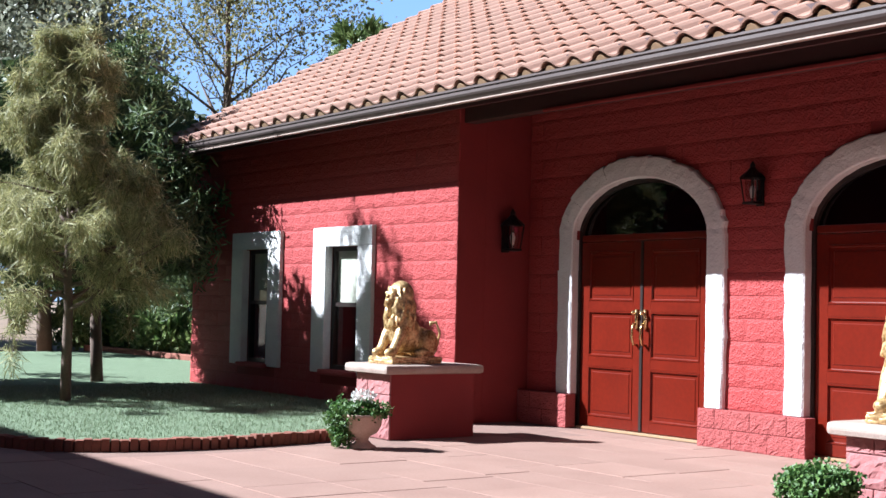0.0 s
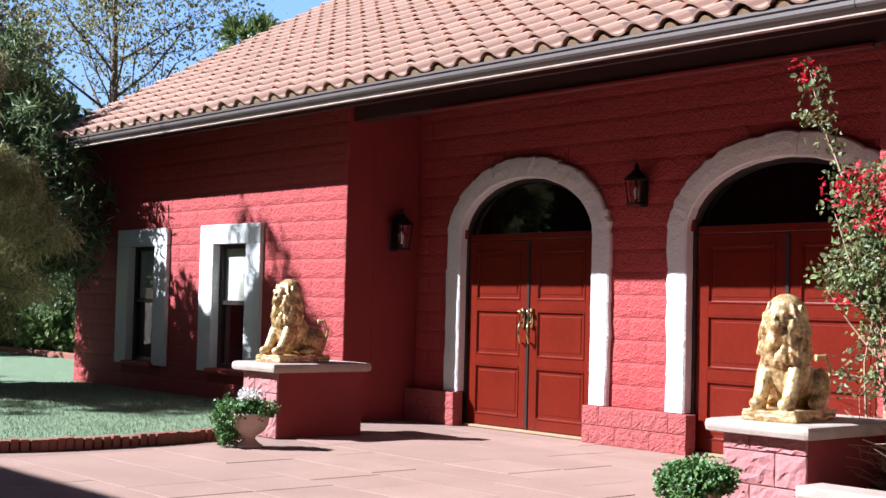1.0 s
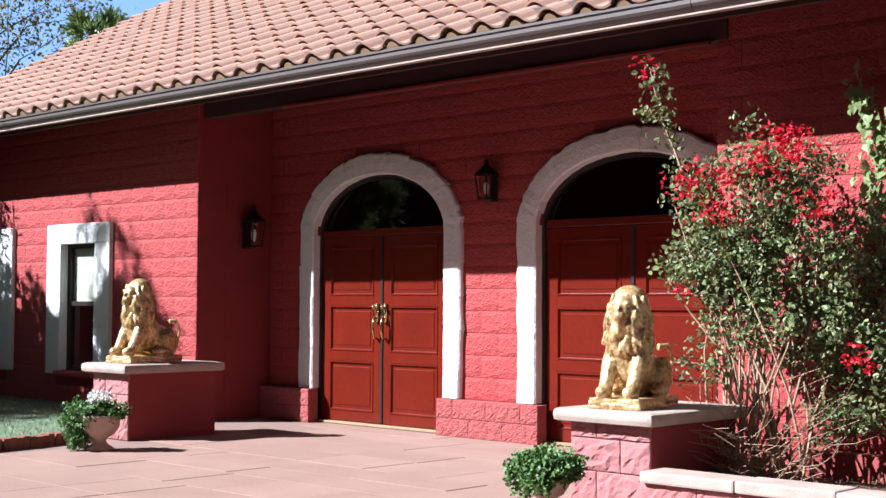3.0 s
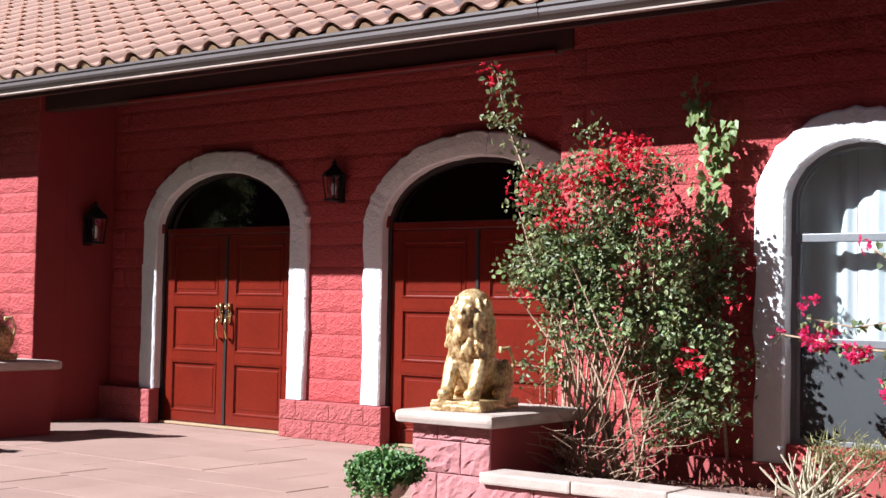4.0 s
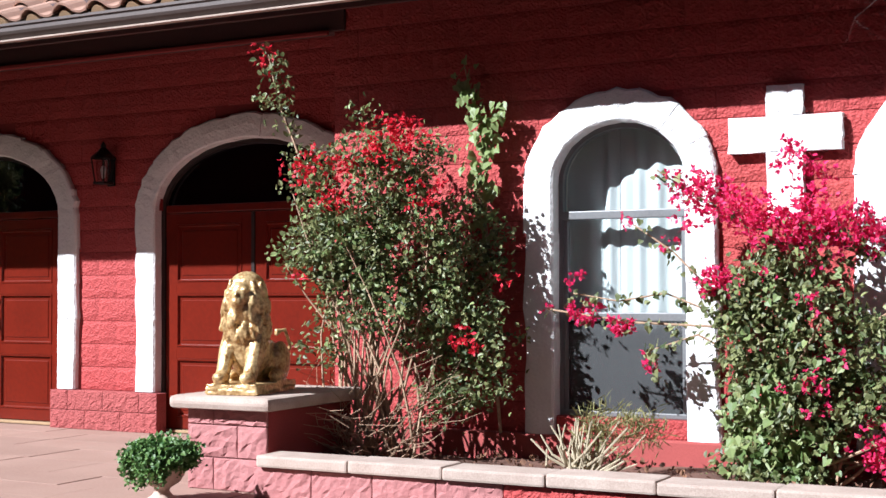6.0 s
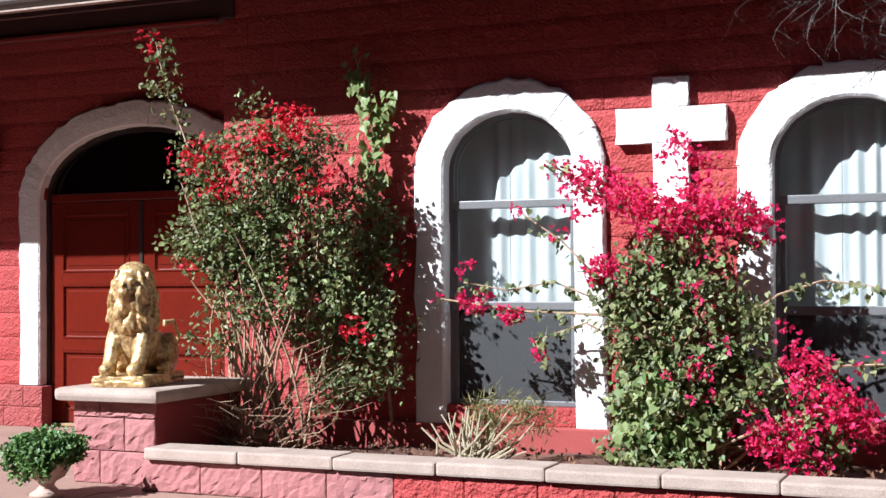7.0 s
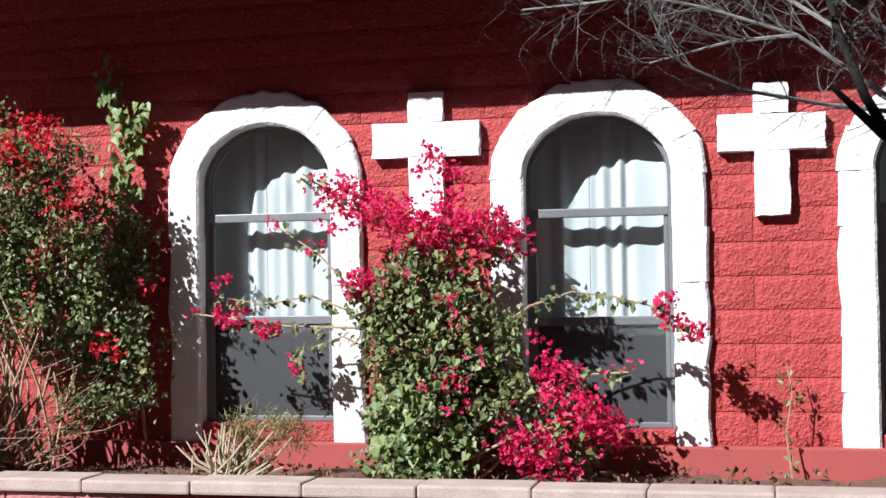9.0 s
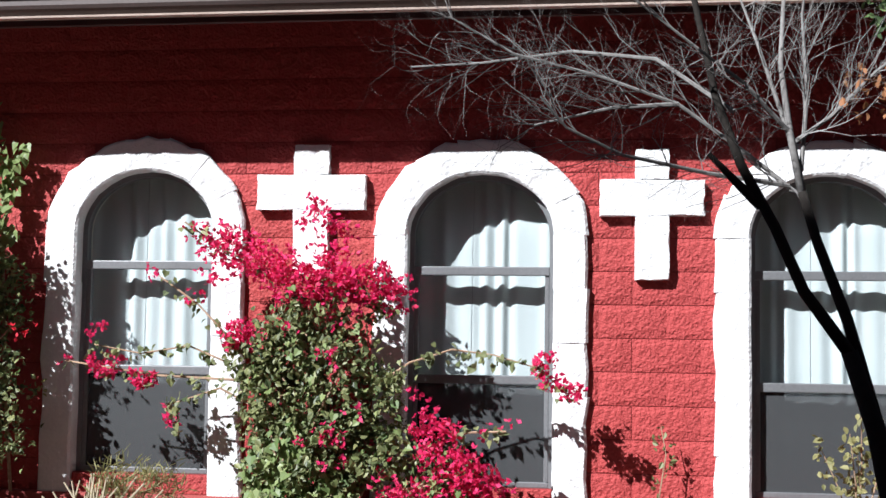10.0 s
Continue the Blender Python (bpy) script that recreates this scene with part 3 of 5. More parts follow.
# ---- arched windows with white stone surrounds ----
veil = bpy.data.materials.new("grey_screen_mesh")
veil.use_nodes = True
vn, vl = veil.node_tree.nodes, veil.node_tree.links
vmix, vtr = vn.new("ShaderNodeMixShader"), vn.new("ShaderNodeBsdfTransparent")
vn["Principled BSDF"].inputs["Base Color"].default_value = (0.045, 0.048, 0.05, 1)
vn["Principled BSDF"].inputs["Roughness"].default_value = 0.6
vmix.inputs[0].default_value = 0.72
vl.new(vtr.outputs[0], vmix.inputs[1])
vl.new(vn["Principled BSDF"].outputs[0], vmix.inputs[2])
vl.new(vmix.outputs[0], vn["Material Output"].inputs[0])


def curtain(parent, cx, half, z0, z1, y, seed):
    """A gathered curtain of soft folds in two widths."""
    rng = random.Random(seed)
    ph = [rng.uniform(0, 6) for _ in range(4)]
    for x0, x1 in ((cx - half, cx - half * 0.16), (cx - half * 0.155, cx + half)):
        n, vs, fs = 90, [], []
        for j in range(5):
            for i in range(n + 1):
                x = x0 + (x1 - x0) * i / n
                w = math.sin(x * 50 + ph[0] + 1.6 * math.sin(x * 11 + ph[1])) * (0.6 + 0.4 * math.sin(x * 17 + ph[2]))
                vs.append((x + 0.003 * j * math.sin(x * 30), y + 0.016 * w, z0 + (z1 - z0) * j / 4))
        for j in range(4):
            for i in range(n):
                a = j * (n + 1) + i
                fs.append((a, a + 1, a + n + 2, a + n + 1))
        ob = part("curtain_panel", (vs, fs), CLOTH, parent, smooth=True)
        so = ob.modifiers.new("thickness", "SOLIDIFY")
        so.thickness = 0.003


for k, (cx, half, sill, spring, rise) in enumerate(WIN):
    dz = spring - 1.92
    w = thing(f"window_{k + 1}", "arched grey aluminium sash window in a rough white stone surround", "window", (0, 0, 0), kind="structure")
    ring(w, cx, 0.262, spring, half, OUT, rise, 0.60, -0.035, 0.075, WHITE, "surround_stone", 7, 11 + k)
    part("window_frame", arch_bar(cx, half + 0.012, sill, spring, rise + 0.012, 0.042, 0.075, 0.14), FRAME, w)
    part("reveal", arch_bar(cx, half + 0.05, sill, spring, rise + 0.05, 0.043, 0.142, 0.30), BLIND, w, "cream painted window reveal")
    part("rail", solid(cx - half + 0.03, cx + half - 0.03, 0.07, 0.135, 1.675 + dz, 1.73 + dz, bevel=0.006), FRAME, w)
    part("rail", solid(cx - half + 0.03, cx + half - 0.03, 0.068, 0.132, 1.0 + dz, 1.055 + dz, bevel=0.006), FRAME, w)
    part("rail", solid(cx - half + 0.03, cx + half - 0.03, 0.07, 0.135, sill, sill + 0.035, bevel=0.006), FRAME, w)
    for sx in (-1, 1):
        part("sash_stile", solid(cx + sx * (half - 0.045) - 0.014, cx + sx * (half - 0.045) + 0.014, 0.082, 0.13, sill + 0.036, 1.674 + dz, bevel=0.004), FRAME, w)
    pane = part("pane", outline(arch_poly(cx, half - 0.03, 1.04 + dz, spring, rise - 0.03), 0.104, 0.108), GLASS, w)
    pane.visible_shadow = False
    low = part("pane", solid(cx - half + 0.03, cx + half - 0.03, 0.110, 0.114, sill + 0.03, 1.01 + dz), GLASS, w)
    low.visible_shadow = False
    part("insect_screen", solid(cx - half + 0.03, cx + half - 0.03, 0.092, 0.094, sill + 0.03, 1.0 + dz), veil, w, "fine grey insect screen")
    part("sill_block", solid(cx - half + 0.004, cx + half - 0.004, -0.005, 0.10, 0.262, sill - 0.002, bevel=0.01), RED, w)
    c = thing("curtain", "white gathered curtain hanging behind the glass", "curtain", group="window curtains")
    curtain(c, cx, half + 0.07, 0.30, 2.42, 0.25, k)

# white crosses of painted block
for x0, x1, a0, a1, z0, z1, b0, b1 in ((0.022, 0.243, -0.218, 0.478, 1.66, 2.475, 2.067, 2.285), (2.157, 2.357, 1.943, 2.567, 1.638, 2.43, 2.028, 2.245)):
    cr = thing("wall_cross", "white painted cross of proud blocks on the red wall", "cross", group="wall crosses")
    rng = random.Random(int(x0 * 100))
    for p, q, u, v in ((x0, x1, z0, b0 - 0.002), (a0, a1, b0, b1), (x0, x1, b1 + 0.002, z1)):
        bm = solid(p, q, -0.045, 0.03, u, v)
        bmesh.ops.subdivide_edges(bm, edges=bm.edges, cuts=4, use_grid_fill=True)
        for vert in bm.verts:
            vert.co += Vector((rng.uniform(-0.006, 0.006), rng.uniform(-0.006, 0.005), rng.uniform(-0.006, 0.006)))
        part("cross_block", bm, WHITE, cr)

# ---- small windows of the west wall ----
for k, (cx, half, sill, head, _) in enumerate(SMALL):
    w = thing(f"window_{k + 4}", "narrow sash window in a plain white surround", "window", kind="structure")
    w.location.y = WESTY
    xo, zt = 0.66, 2.11
    ring_y = (-0.035, 0.07)
    for s in (-1, 1):
        a, b = sorted((cx + s * (half - 0.002), cx + s * xo))
        part("jamb", solid(a, b, *ring_y, 0.39, head, bevel=0.012), WHITE, w)
    part("head", solid(cx - xo, cx + xo, *ring_y, head + 0.002, zt, bevel=0.012), WHITE, w)
    for s in (-1, 1):
        part("sash_stile", solid(cx + s * (half - 0.03) - 0.028, cx + s * (half - 0.03) + 0.028, 0.07, 0.14, sill, head), DARKF, w)
    for z in (sill, 1.175, head - 0.05):
        part("rail", solid(cx - half + 0.06, cx + half - 0.06, 0.075, 0.135, z, z + 0.05), DARKF, w)
    g = part("pane", solid(cx - half + 0.05, cx + half - 0.05, 0.100, 0.104, sill + 0.05, head - 0.05), GLASS, w)
    g.visible_shadow = False
    part("roller_blind", solid(cx - half + 0.05, cx + half - 0.05, 0.118, 0.121, 1.2, head - 0.02), BLIND, w, "cream roller blind drawn half way")
    part("sill_block", solid(cx - half - 0.04, cx + half + 0.04, -0.09, 0.10, 0.37, sill - 0.002, bevel=0.02), RED, w)

# ---- entrance doors ----
def handle(parent, x, y, z):
    h = part("handle", join([
        tube([(x, y - 0.006, z + 0.17), (x, y - 0.006, z - 0.02)], [0.022, 0.022], 8),
        tube([(x, y, z + 0.13), (x, y - 0.055, z + 0.135)], [0.011, 0.011], 8),
        tube([(x, y, z + 0.02), (x, y - 0.05, z + 0.03), (x, y - 0.068, z - 0.02), (x, y - 0.07, z - 0.11), (x, y - 0.05, z - 0.17), (x, y, z - 0.18)], [0.013, 0.014, 0.012, 0.015, 0.012, 0.013], 8),
    ]), BRASS, parent, "brass pull handle with a thumb latch", smooth=True)
    part("knob", (lambda q: ([(x + v[0], y - 0.055 + v[2], z + 0.135 + v[1]) for v in q[0]], q[1]))(lathe([(0.001, -0.022), (0.018, -0.014), (0.024, 0.0), (0.018, 0.014), (0.001, 0.022)], 10)), BRASS, h, smooth=True)


def double_door(cx, half, spring, rise, name):
    y = DOORY + 0.045
    d = thing(name, "mahogany panelled double door under a dark arched transom", "door", kind="structure")
    ring(d, cx, 0.345, spring, half, half + 0.222, rise, rise + 0.21, DOORY - 0.062, DOORY + 0.05, WHITE, "surround_stone", 11, int(-cx * 10))
    dh = half - 0.045
    part("door_frame", arch_bar(cx, half + 0.012, 0.0, spring, rise + 0.012, 0.05, y - 0.012, y + 0.12), DARKF, d)
    part("transom_bar", solid(cx - dh, cx + dh, y - 0.004, y + 0.1, 1.895, 1.965, bevel=0.01), WOOD, d)
    g = part("transom_pane", outline(arch_poly(cx, half - 0.03, 1.96, spring + 0.04, rise - 0.07), y + 0.03, y + 0.036), SMOKED, d, "dark arched transom glass")
    part("threshold", solid(cx - dh, cx + dh, y - 0.05, y + 0.1, 0.0, 0.024, bevel=0.006), MORTAR, d)
    for s in (-1, 1):
        x0, x1 = sorted((cx + s * 0.005, cx + s * dh))
        leaf = part("door_leaf", solid(x0, x1, y + 0.018, y + 0.05, 0.032, 1.89), WOOD, d)
        st = 0.115
        for a, b, u, v in ((x0, x0 + st, 0.032, 1.89), (x1 - st, x1, 0.032, 1.89), (x0 + st, x1 - st, 0.032, 0.135), (x0 + st, x1 - st, 0.635, 0.74), (x0 + st, x1 - st, 1.195, 1.30), (x0 + st, x1 - st, 1.795, 1.89)):
            part("stile" if v - u > 1 else "rail", solid(a, b, y, y + 0.019, u, v, bevel=0.003), WOOD, leaf)
        for u, v in ((0.137, 0.633), (0.742, 1.193), (1.302, 1.793)):
            p0, p1 = x0 + st + 0.002, x1 - st - 0.002
            fr = [(p0, p1, u, v, y - 0.006), (p0 + 0.012, p1 - 0.012, u + 0.012, v - 0.012, y - 0.006), (p0 + 0.017, p1 - 0.017, u + 0.017, v - 0.017, y + 0.006), (p0 + 0.022, p1 - 0.022, u + 0.022, v - 0.022, y + 0.014), (p0 + 0.05, p1 - 0.05, u + 0.05, v - 0.05, y + 0.014), (p0 + 0.057, p1 - 0.057, u + 0.057, v - 0.057, y + 0.008)]
            vs = [(p0, y + 0.02, u), (p1, y + 0.02, u), (p1, y + 0.02, v), (p0, y + 0.02, v)]
            vs += [q for a, b, e, f, yy in fr for q in ((a, yy, e), (b, yy, e), (b, yy, f), (a, yy, f))]
            fs = [(i * 4 + k, i * 4 + (k + 1) % 4, i * 4 + 4 + (k + 1) % 4, i * 4 + 4 + k) for i in range(len(fr)) for k in range(4)]
            fs.append(tuple(range(len(vs) - 4, len(vs))))
            part("panel", (vs, fs), WOOD, leaf)
        handle(leaf, cx + s * 0.06, y - 0.002, 1.05)
        for z in (0.3, 1.0, 1.65):
            hx = cx + s * (dh + 0.004)
            part("hinge", join([tube([(hx, y - 0.01, z - 0.05), (hx, y - 0.01, z + 0.05)], [0.009, 0.009], 8)]), BLACK, leaf)
    part("astragal", solid(cx - 0.018, cx + 0.018, y - 0.012, y + 0.016, 0.034, 1.888, bevel=0.005), DARKF, d)


for k, (c, h, s, r) in enumerate(DOORS):
    double_door(c, h, s, r, f"door_{k + 1}")

# base courses of the entrance wall
base = thing("base_course", "projecting red painted block base of the entrance wall", "base course", kind="structure")
for x0, x1 in ((RECL + 0.004, -8.49), (-6.675, -5.45), (-3.56, RECR - 0.004)):
    part("backing", solid(x0 + 0.004, x1 - 0.004, DOORY - 0.115, DOORY - 0.002, 0.0, 0.338), DULL, base)
    row = 0
    for z0, z1 in ((0.0, 0.17), (0.17, 0.345)):
        x = x0 - (0.2 if row else 0)
        while x < x1 - 0.02:
            p, q = max(x, x0), min(x + BLOCK, x1)
            vs, fs = block_mesh(q - p - 0.005, z1 - z0 - 0.005, 0.02, R, 1.8)
            part("block", ([(p + v[0], DOORY - 0.128 + v[1], z0 + v[2]) for v in vs], fs), DULL, base)
            x += BLOCK
        row += 1


def lantern(at, turn, label, size=0.85):
    """Wall lantern: back plate, arm, caged body with panes, pointed roof."""
    t = thing("wall_lantern", label, "lantern", at, group="porch lanterns")
    t.rotation_euler, t.scale = (0, 0, turn), (size, size, size)
    part("back_plate", solid(-0.05, 0.05, -0.018, 0.0, -0.14, 0.14, bevel=0.008), BLACK, t)
    part("arm", join([tube([(0, -0.01, -0.08), (0, -0.07, -0.12), (0, -0.12, -0.1)], [0.012, 0.012, 0.012])]), BLACK, t)
    for sx in (-1, 1):
        for sy in (-1, 1):
            part("cage_post", join([tube([(sx * 0.06, -0.13 + sy * 0.06, -0.1), (sx * 0.085, -0.13 + sy * 0.085, 0.14)], [0.008, 0.008], 5)]), BLACK, t)
    part("cage_base", solid(-0.075, 0.075, -0.205, -0.055, -0.125, -0.1, bevel=0.01), BLACK, t)
    roof_v, roof_f = lathe([(0.135, 0.14), (0.12, 0.165), (0.07, 0.21), (0.028, 0.255), (0.03, 0.28), (0.004, 0.32)], 8)
    part("cap", ([(x, y - 0.13, z) for x, y, z in roof_v], roof_f), BLACK, t)
    gv, gf = lathe([(0.056, -0.095), (0.075, 0.0), (0.08, 0.135)], 8)
    part("glass_cylinder", ([(x, y - 0.13, z) for x, y, z in gv], gf), GLASS, t, "clear lantern glass")
    bv, bf = lathe([(0.001, -0.07), (0.018, -0.06), (0.03, 0.02), (0.018, 0.06), (0.001, 0.07)], 10)
    part("bulb", ([(x, y - 0.13, z) for x, y, z in bv], bf), PETAL, t, smooth=True)


lantern((-6.06, DOORY - 0.02, 2.27), 0, "black wrought iron wall lantern between the doors")
lantern((RECL + 0.002, 0.56, 1.93), math.pi / 2, "black wrought iron wall lantern with clear glass", 1.0)

# ---- pedestals ----
def pedestal(x0, x1, y0, y1, h, cap, label):
    """Block plinth with a thick bull-nosed cap stone."""
    p = thing("pedestal", label, "pedestal", group="lion pedestals")
    part("core", solid(x0 + 0.012, x1, y0 + 0.014, y1, 0, h), PLAIN_RED, p)
    z, row = 0.0, 0
    while z < h - 0.02:
        z1 = min(z + 0.2, h)
        for a, b in (((x0, x0 + 0.38), (x0 + 0.38, x1)) if row % 2 else ((x0, x0 + 0.2), (x0 + 0.2, x1))):
            vs, fs = block_mesh(b - a - 0.006, z1 - z - 0.006, 0.02, R, 2.6)
            part("block", ([(a + 0.003 + v[0], y0 + v[1], z + 0.003 + v[2]) for v in vs], fs), FADED, p)
        z, row = z1, row + 1
    bm = solid(x0 - 0.085, x1 + 0.07, y0 - 0.09, y1 + 0.07, h + 0.002, h + cap, bevel=0.034)
    part("cap_stone", bm, CAP, p, "tan bull-nosed cast stone cap", smooth=False)


pedestal(-8.72, -8.155, -1.60, -0.66, 0.585, 0.085, "red block pedestal with a tan stone cap beside the lawn")
pedestal(-3.21, -2.61, -1.61, -0.66, 0.495, 0.085, "red block pedestal with a tan stone cap at the planter's end")


# ---- lions ----
def ellipsoid(c, r, rot=(0, 0, 0), seg=10):
    m = Matrix.LocRotScale(c, Euler(rot), r)
    vs, fs = lathe([(math.sin(math.pi * k / seg), -math.cos(math.pi * k / seg)) for k in range(seg + 1)], seg + 4)
    return [m @ Vector(v) for v in vs], fs


def lion(at, turn, label):
    """Seated statue on a slab, cast in one piece: a solid of merged masses with mane locks."""
    rng = random.Random(5)
    bits = [ellipsoid(*e) for e in (
        ((0, 0.20, 0.20), (0.15, 0.26, 0.14)), ((0, 0.0, 0.26), (0.14, 0.24, 0.17)), ((0, 0.34, 0.17), (0.14, 0.14, 0.14)),
        ((0.14, 0.27, 0.18), (0.065, 0.17, 0.13)), ((-0.14, 0.27, 0.18), (0.065, 0.17, 0.13)),
        ((0.165, 0.12, 0.10), (0.05, 0.16, 0.04)), ((-0.165, 0.12, 0.10), (0.05, 0.16, 0.04)),
        ((0, -0.13, 0.34), (0.155, 0.17, 0.25)), ((0, -0.13, 0.52), (0.175, 0.19, 0.20)), ((0, -0.11, 0.62), (0.15, 0.18, 0.13)),
        ((0, -0.11, 0.635), (0.14, 0.16, 0.085)), ((0, -0.26, 0.59), (0.085, 0.10, 0.09)), ((0, -0.335, 0.555), (0.052, 0.06, 0.042)), ((0, -0.32, 0.515), (0.038, 0.05, 0.028)), ((0, -0.335, 0.60), (0.022, 0.055, 0.03)),
        ((0.05, -0.315, 0.635), (0.03, 0.03, 0.016)), ((-0.05, -0.315, 0.635), (0.03, 0.03, 0.016)),
        ((0.105, -0.40, 0.10), (0.06, 0.10, 0.042)), ((-0.105, -0.40, 0.10), (0.06, 0.10, 0.042)))]
    for s in (-1, 1):
        bits.append(tube([(s * 0.09, -0.14, 0.38), (s * 0.11, -0.25, 0.25), (s * 0.108, -0.33, 0.15), (s * 0.105, -0.38, 0.09)], [0.08, 0.066, 0.056, 0.055], 10))
    bits.append(tube([(0.03, 0.44, 0.12), (0.10, 0.48, 0.16), (0.16, 0.46, 0.28), (0.13, 0.42, 0.38), (0.07, 0.36, 0.36)], [0.022, 0.02, 0.017, 0.016, 0.028], 8))
    for _ in range(170):
        a, z = rng.uniform(-2.9, 2.9), rng.uniform(0.24, 0.655)
        w = 0.172 * math.sqrt(max(0.15, 1 - ((z - 0.47) / 0.26) ** 2))
        x, y = w * math.sin(a), -0.13 - w * 1.1 * math.cos(a)
        if y < -0.25 and z > 0.5 and abs(x) < 0.075:
            continue
        bits.append(ellipsoid((x, y, z), (0.02, 0.032, rng.uniform(0.035, 0.07)), (rng.uniform(-0.5, 0.5), rng.uniform(-0.4, 0.4) - 0.3 * math.sin(a), 0), 6))
    bm = solid(-0.205, 0.205, -0.47, 0.47, 0.0, 0.062)
    bmesh.ops.subdivide_edges(bm, edges=bm.edges, cuts=6, use_grid_fill=True)
    for v in bm.verts:
        v.co += Vector((rng.uniform(-1, 1), rng.uniform(-1, 1), rng.uniform(-0.4, 0.6) if v.co.z > 0.03 else 0)) * 0.01
    vs, fs = join(bits)
    bv = [bm.verts.new(v) for v in vs]
    for f in fs:
        try:
            bm.faces.new([bv[i] for i in f])
        except ValueError:
            pass
    ob = part("lion_statue", bm, GOLD, None, label, smooth=True)
    tagged(ob, label, "statue", group="lion statues")
    re = ob.modifiers.new("merge", "REMESH")
    re.mode, re.voxel_size, re.use_smooth_shade = "VOXEL", 0.0075, True
    sm = ob.modifiers.new("soften", "SMOOTH")
    sm.factor, sm.iterations = 0.4, 1
    bm = bmesh.new()
    bm.from_mesh(ob.data)
    bm.transform(Matrix.Diagonal((0.86, 0.64, 1.02, 1)))
    bm.to_mesh(ob.data)
    bm.free()
    ob.matrix_world = Matrix.Translation(at) @ Matrix.Rotation(turn, 4, "Z")
    return ob


lion((-8.45, -1.24, 0.672), 0.1, "weathered gold seated lion statue beside the lawn")
lion((-2.95, -1.30, 0.582), 0.2, "weathered gold seated lion statue by the planter")


# ---- urns with ivy ----
def urn(at, size, flowers, label):
    t = thing("planter_urn", label, "urn", at, group="planted urns")
    prof = [(0.001, 0.0), (0.11, 0.0), (0.115, 0.02), (0.075, 0.045), (0.05, 0.075), (0.06, 0.10), (0.12, 0.135), (0.155, 0.19), (0.165, 0.25), (0.185, 0.27), (0.185, 0.29), (0.155, 0.29), (0.14, 0.24), (0.001, 0.235)]
    v, f = lathe([(r * size, z * size) for r, z in prof])
    part("bowl", (v, f), URN, t, smooth=True)
    rng = np.random.default_rng(int(abs(at[0]) * 10))
    s = size
    blobs = [(0, 0, 0.31 * s, 0.19 * s, 0.19 * s, 0.09 * s), (-0.14 * s, -0.11 * s, 0.22 * s, 0.12 * s, 0.11 * s, 0.16 * s), (0.10 * s, 0.06 * s, 0.32 * s, 0.14 * s, 0.12 * s, 0.07 * s), (-0.13 * s, -0.12 * s, 0.11 * s, 0.10 * s, 0.09 * s, 0.12 * s), (0.02 * s, -0.17 * s, 0.24 * s, 0.08 * s, 0.04 * s, 0.07 * s), (-0.13 * s, -0.12 * s, 0.26 * s, 0.17 * s, 0.13 * s, 0.15 * s), (-0.10 * s, -0.16 * s, 0.1 * s, 0.13 * s, 0.08 * s, 0.1 * s)]
    if not flowers:
        blobs = [(0, 0, 0.33 * s, 0.29 * s, 0.22 * s, 0.11 * s), (-0.2 * s, -0.03 * s, 0.29 * s, 0.11 * s, 0.12 * s, 0.11 * s), (0.2 * s, 0.0, 0.32 * s, 0.11 * s, 0.11 * s, 0.09 * s), (-0.2 * s, -0.05 * s, 0.2 * s, 0.06 * s, 0.08 * s, 0.13 * s), (0.05 * s, -0.2 * s, 0.24 * s, 0.16 * s, 0.06 * s, 0.1 * s)]
    c = cloud(blobs, 460, rng)
    P = (c[:, None] + rng.normal(size=(460, 11, 3)) * 0.018).reshape(-1, 3)
    part("ivy", leaves(P, "heart", 0.024, (0, -0.3, -0.2), 1.0, rng, (-0.5, -0.6, 0.9)), IVY, t, "trailing green ivy")
    if flowers:
        fl = cloud([(0.0, 0, 0.42 * s, 0.13 * s, 0.10 * s, 0.05 * s)], 26, rng)
        P = (fl[:, None] + rng.normal(size=(26, 8, 3)) * 0.012).reshape(-1, 3)
        part("flowers", leaves(P, "bract", 0.035, (0, -0.4, 0.6), 1.0, rng), PETAL, t, "white flower heads")
        part("stems", join([tube([(q[0] * 0.5, q[1] * 0.5, 0.28 * s), tuple(q)], [0.003, 0.002], 3) for q in fl]), IVY, t)


urn((-7.68, -2.18, 0.0), 1.0, True, "pale stone urn with trailing ivy and white flowers")
urn((-2.99, -2.12, 0.0), 0.84, False, "pale stone urn filled with clipped green ivy")

# ---- raised planter ----
planter = thing("planter_wall", "low red block planter wall with pale cap stones", "planter", kind="structure")
part("core", solid(-2.605, EAST, -1.745, -1.585, 0.0, 0.186), PLAIN_RED, planter)
x, row = -2.60, 0
while x < 4.4:
    vs, fs = block_mesh(BLOCK - 0.006, 0.178, 0.02, R, 2.2)
    part("block", ([(x + v[0], -1.758 + v[1], 0.004 + v[2]) for v in vs], fs), FADED if x < -1.2 else RED, planter)
    x += BLOCK
joints = [-2.56, -1.93, -1.324, -0.712, -0.105, 0.494, 1.07, 1.625, 2.22, 2.83, 3.44, 4.05, 4.7]
for a, b in zip(joints, joints[1:]):
    rng = R.uniform(-0.004, 0.004)
    part("cap_stone", solid(a + 0.002, b - 0.002, -1.80 + rng, -1.545 + rng, 0.188, 0.258 + rng, bevel=0.014), CAP, planter)
bm = bmesh.new()
bmesh.ops.create_grid(bm, x_segments=90, y_segments=16, size=0.5)
bm.transform(Matrix.Translation(((RECR + EAST) / 2 + 0.28, -0.83, 0.10)) @ Matrix.Diagonal((EAST - RECR - 0.56, 1.48, 1, 1)))
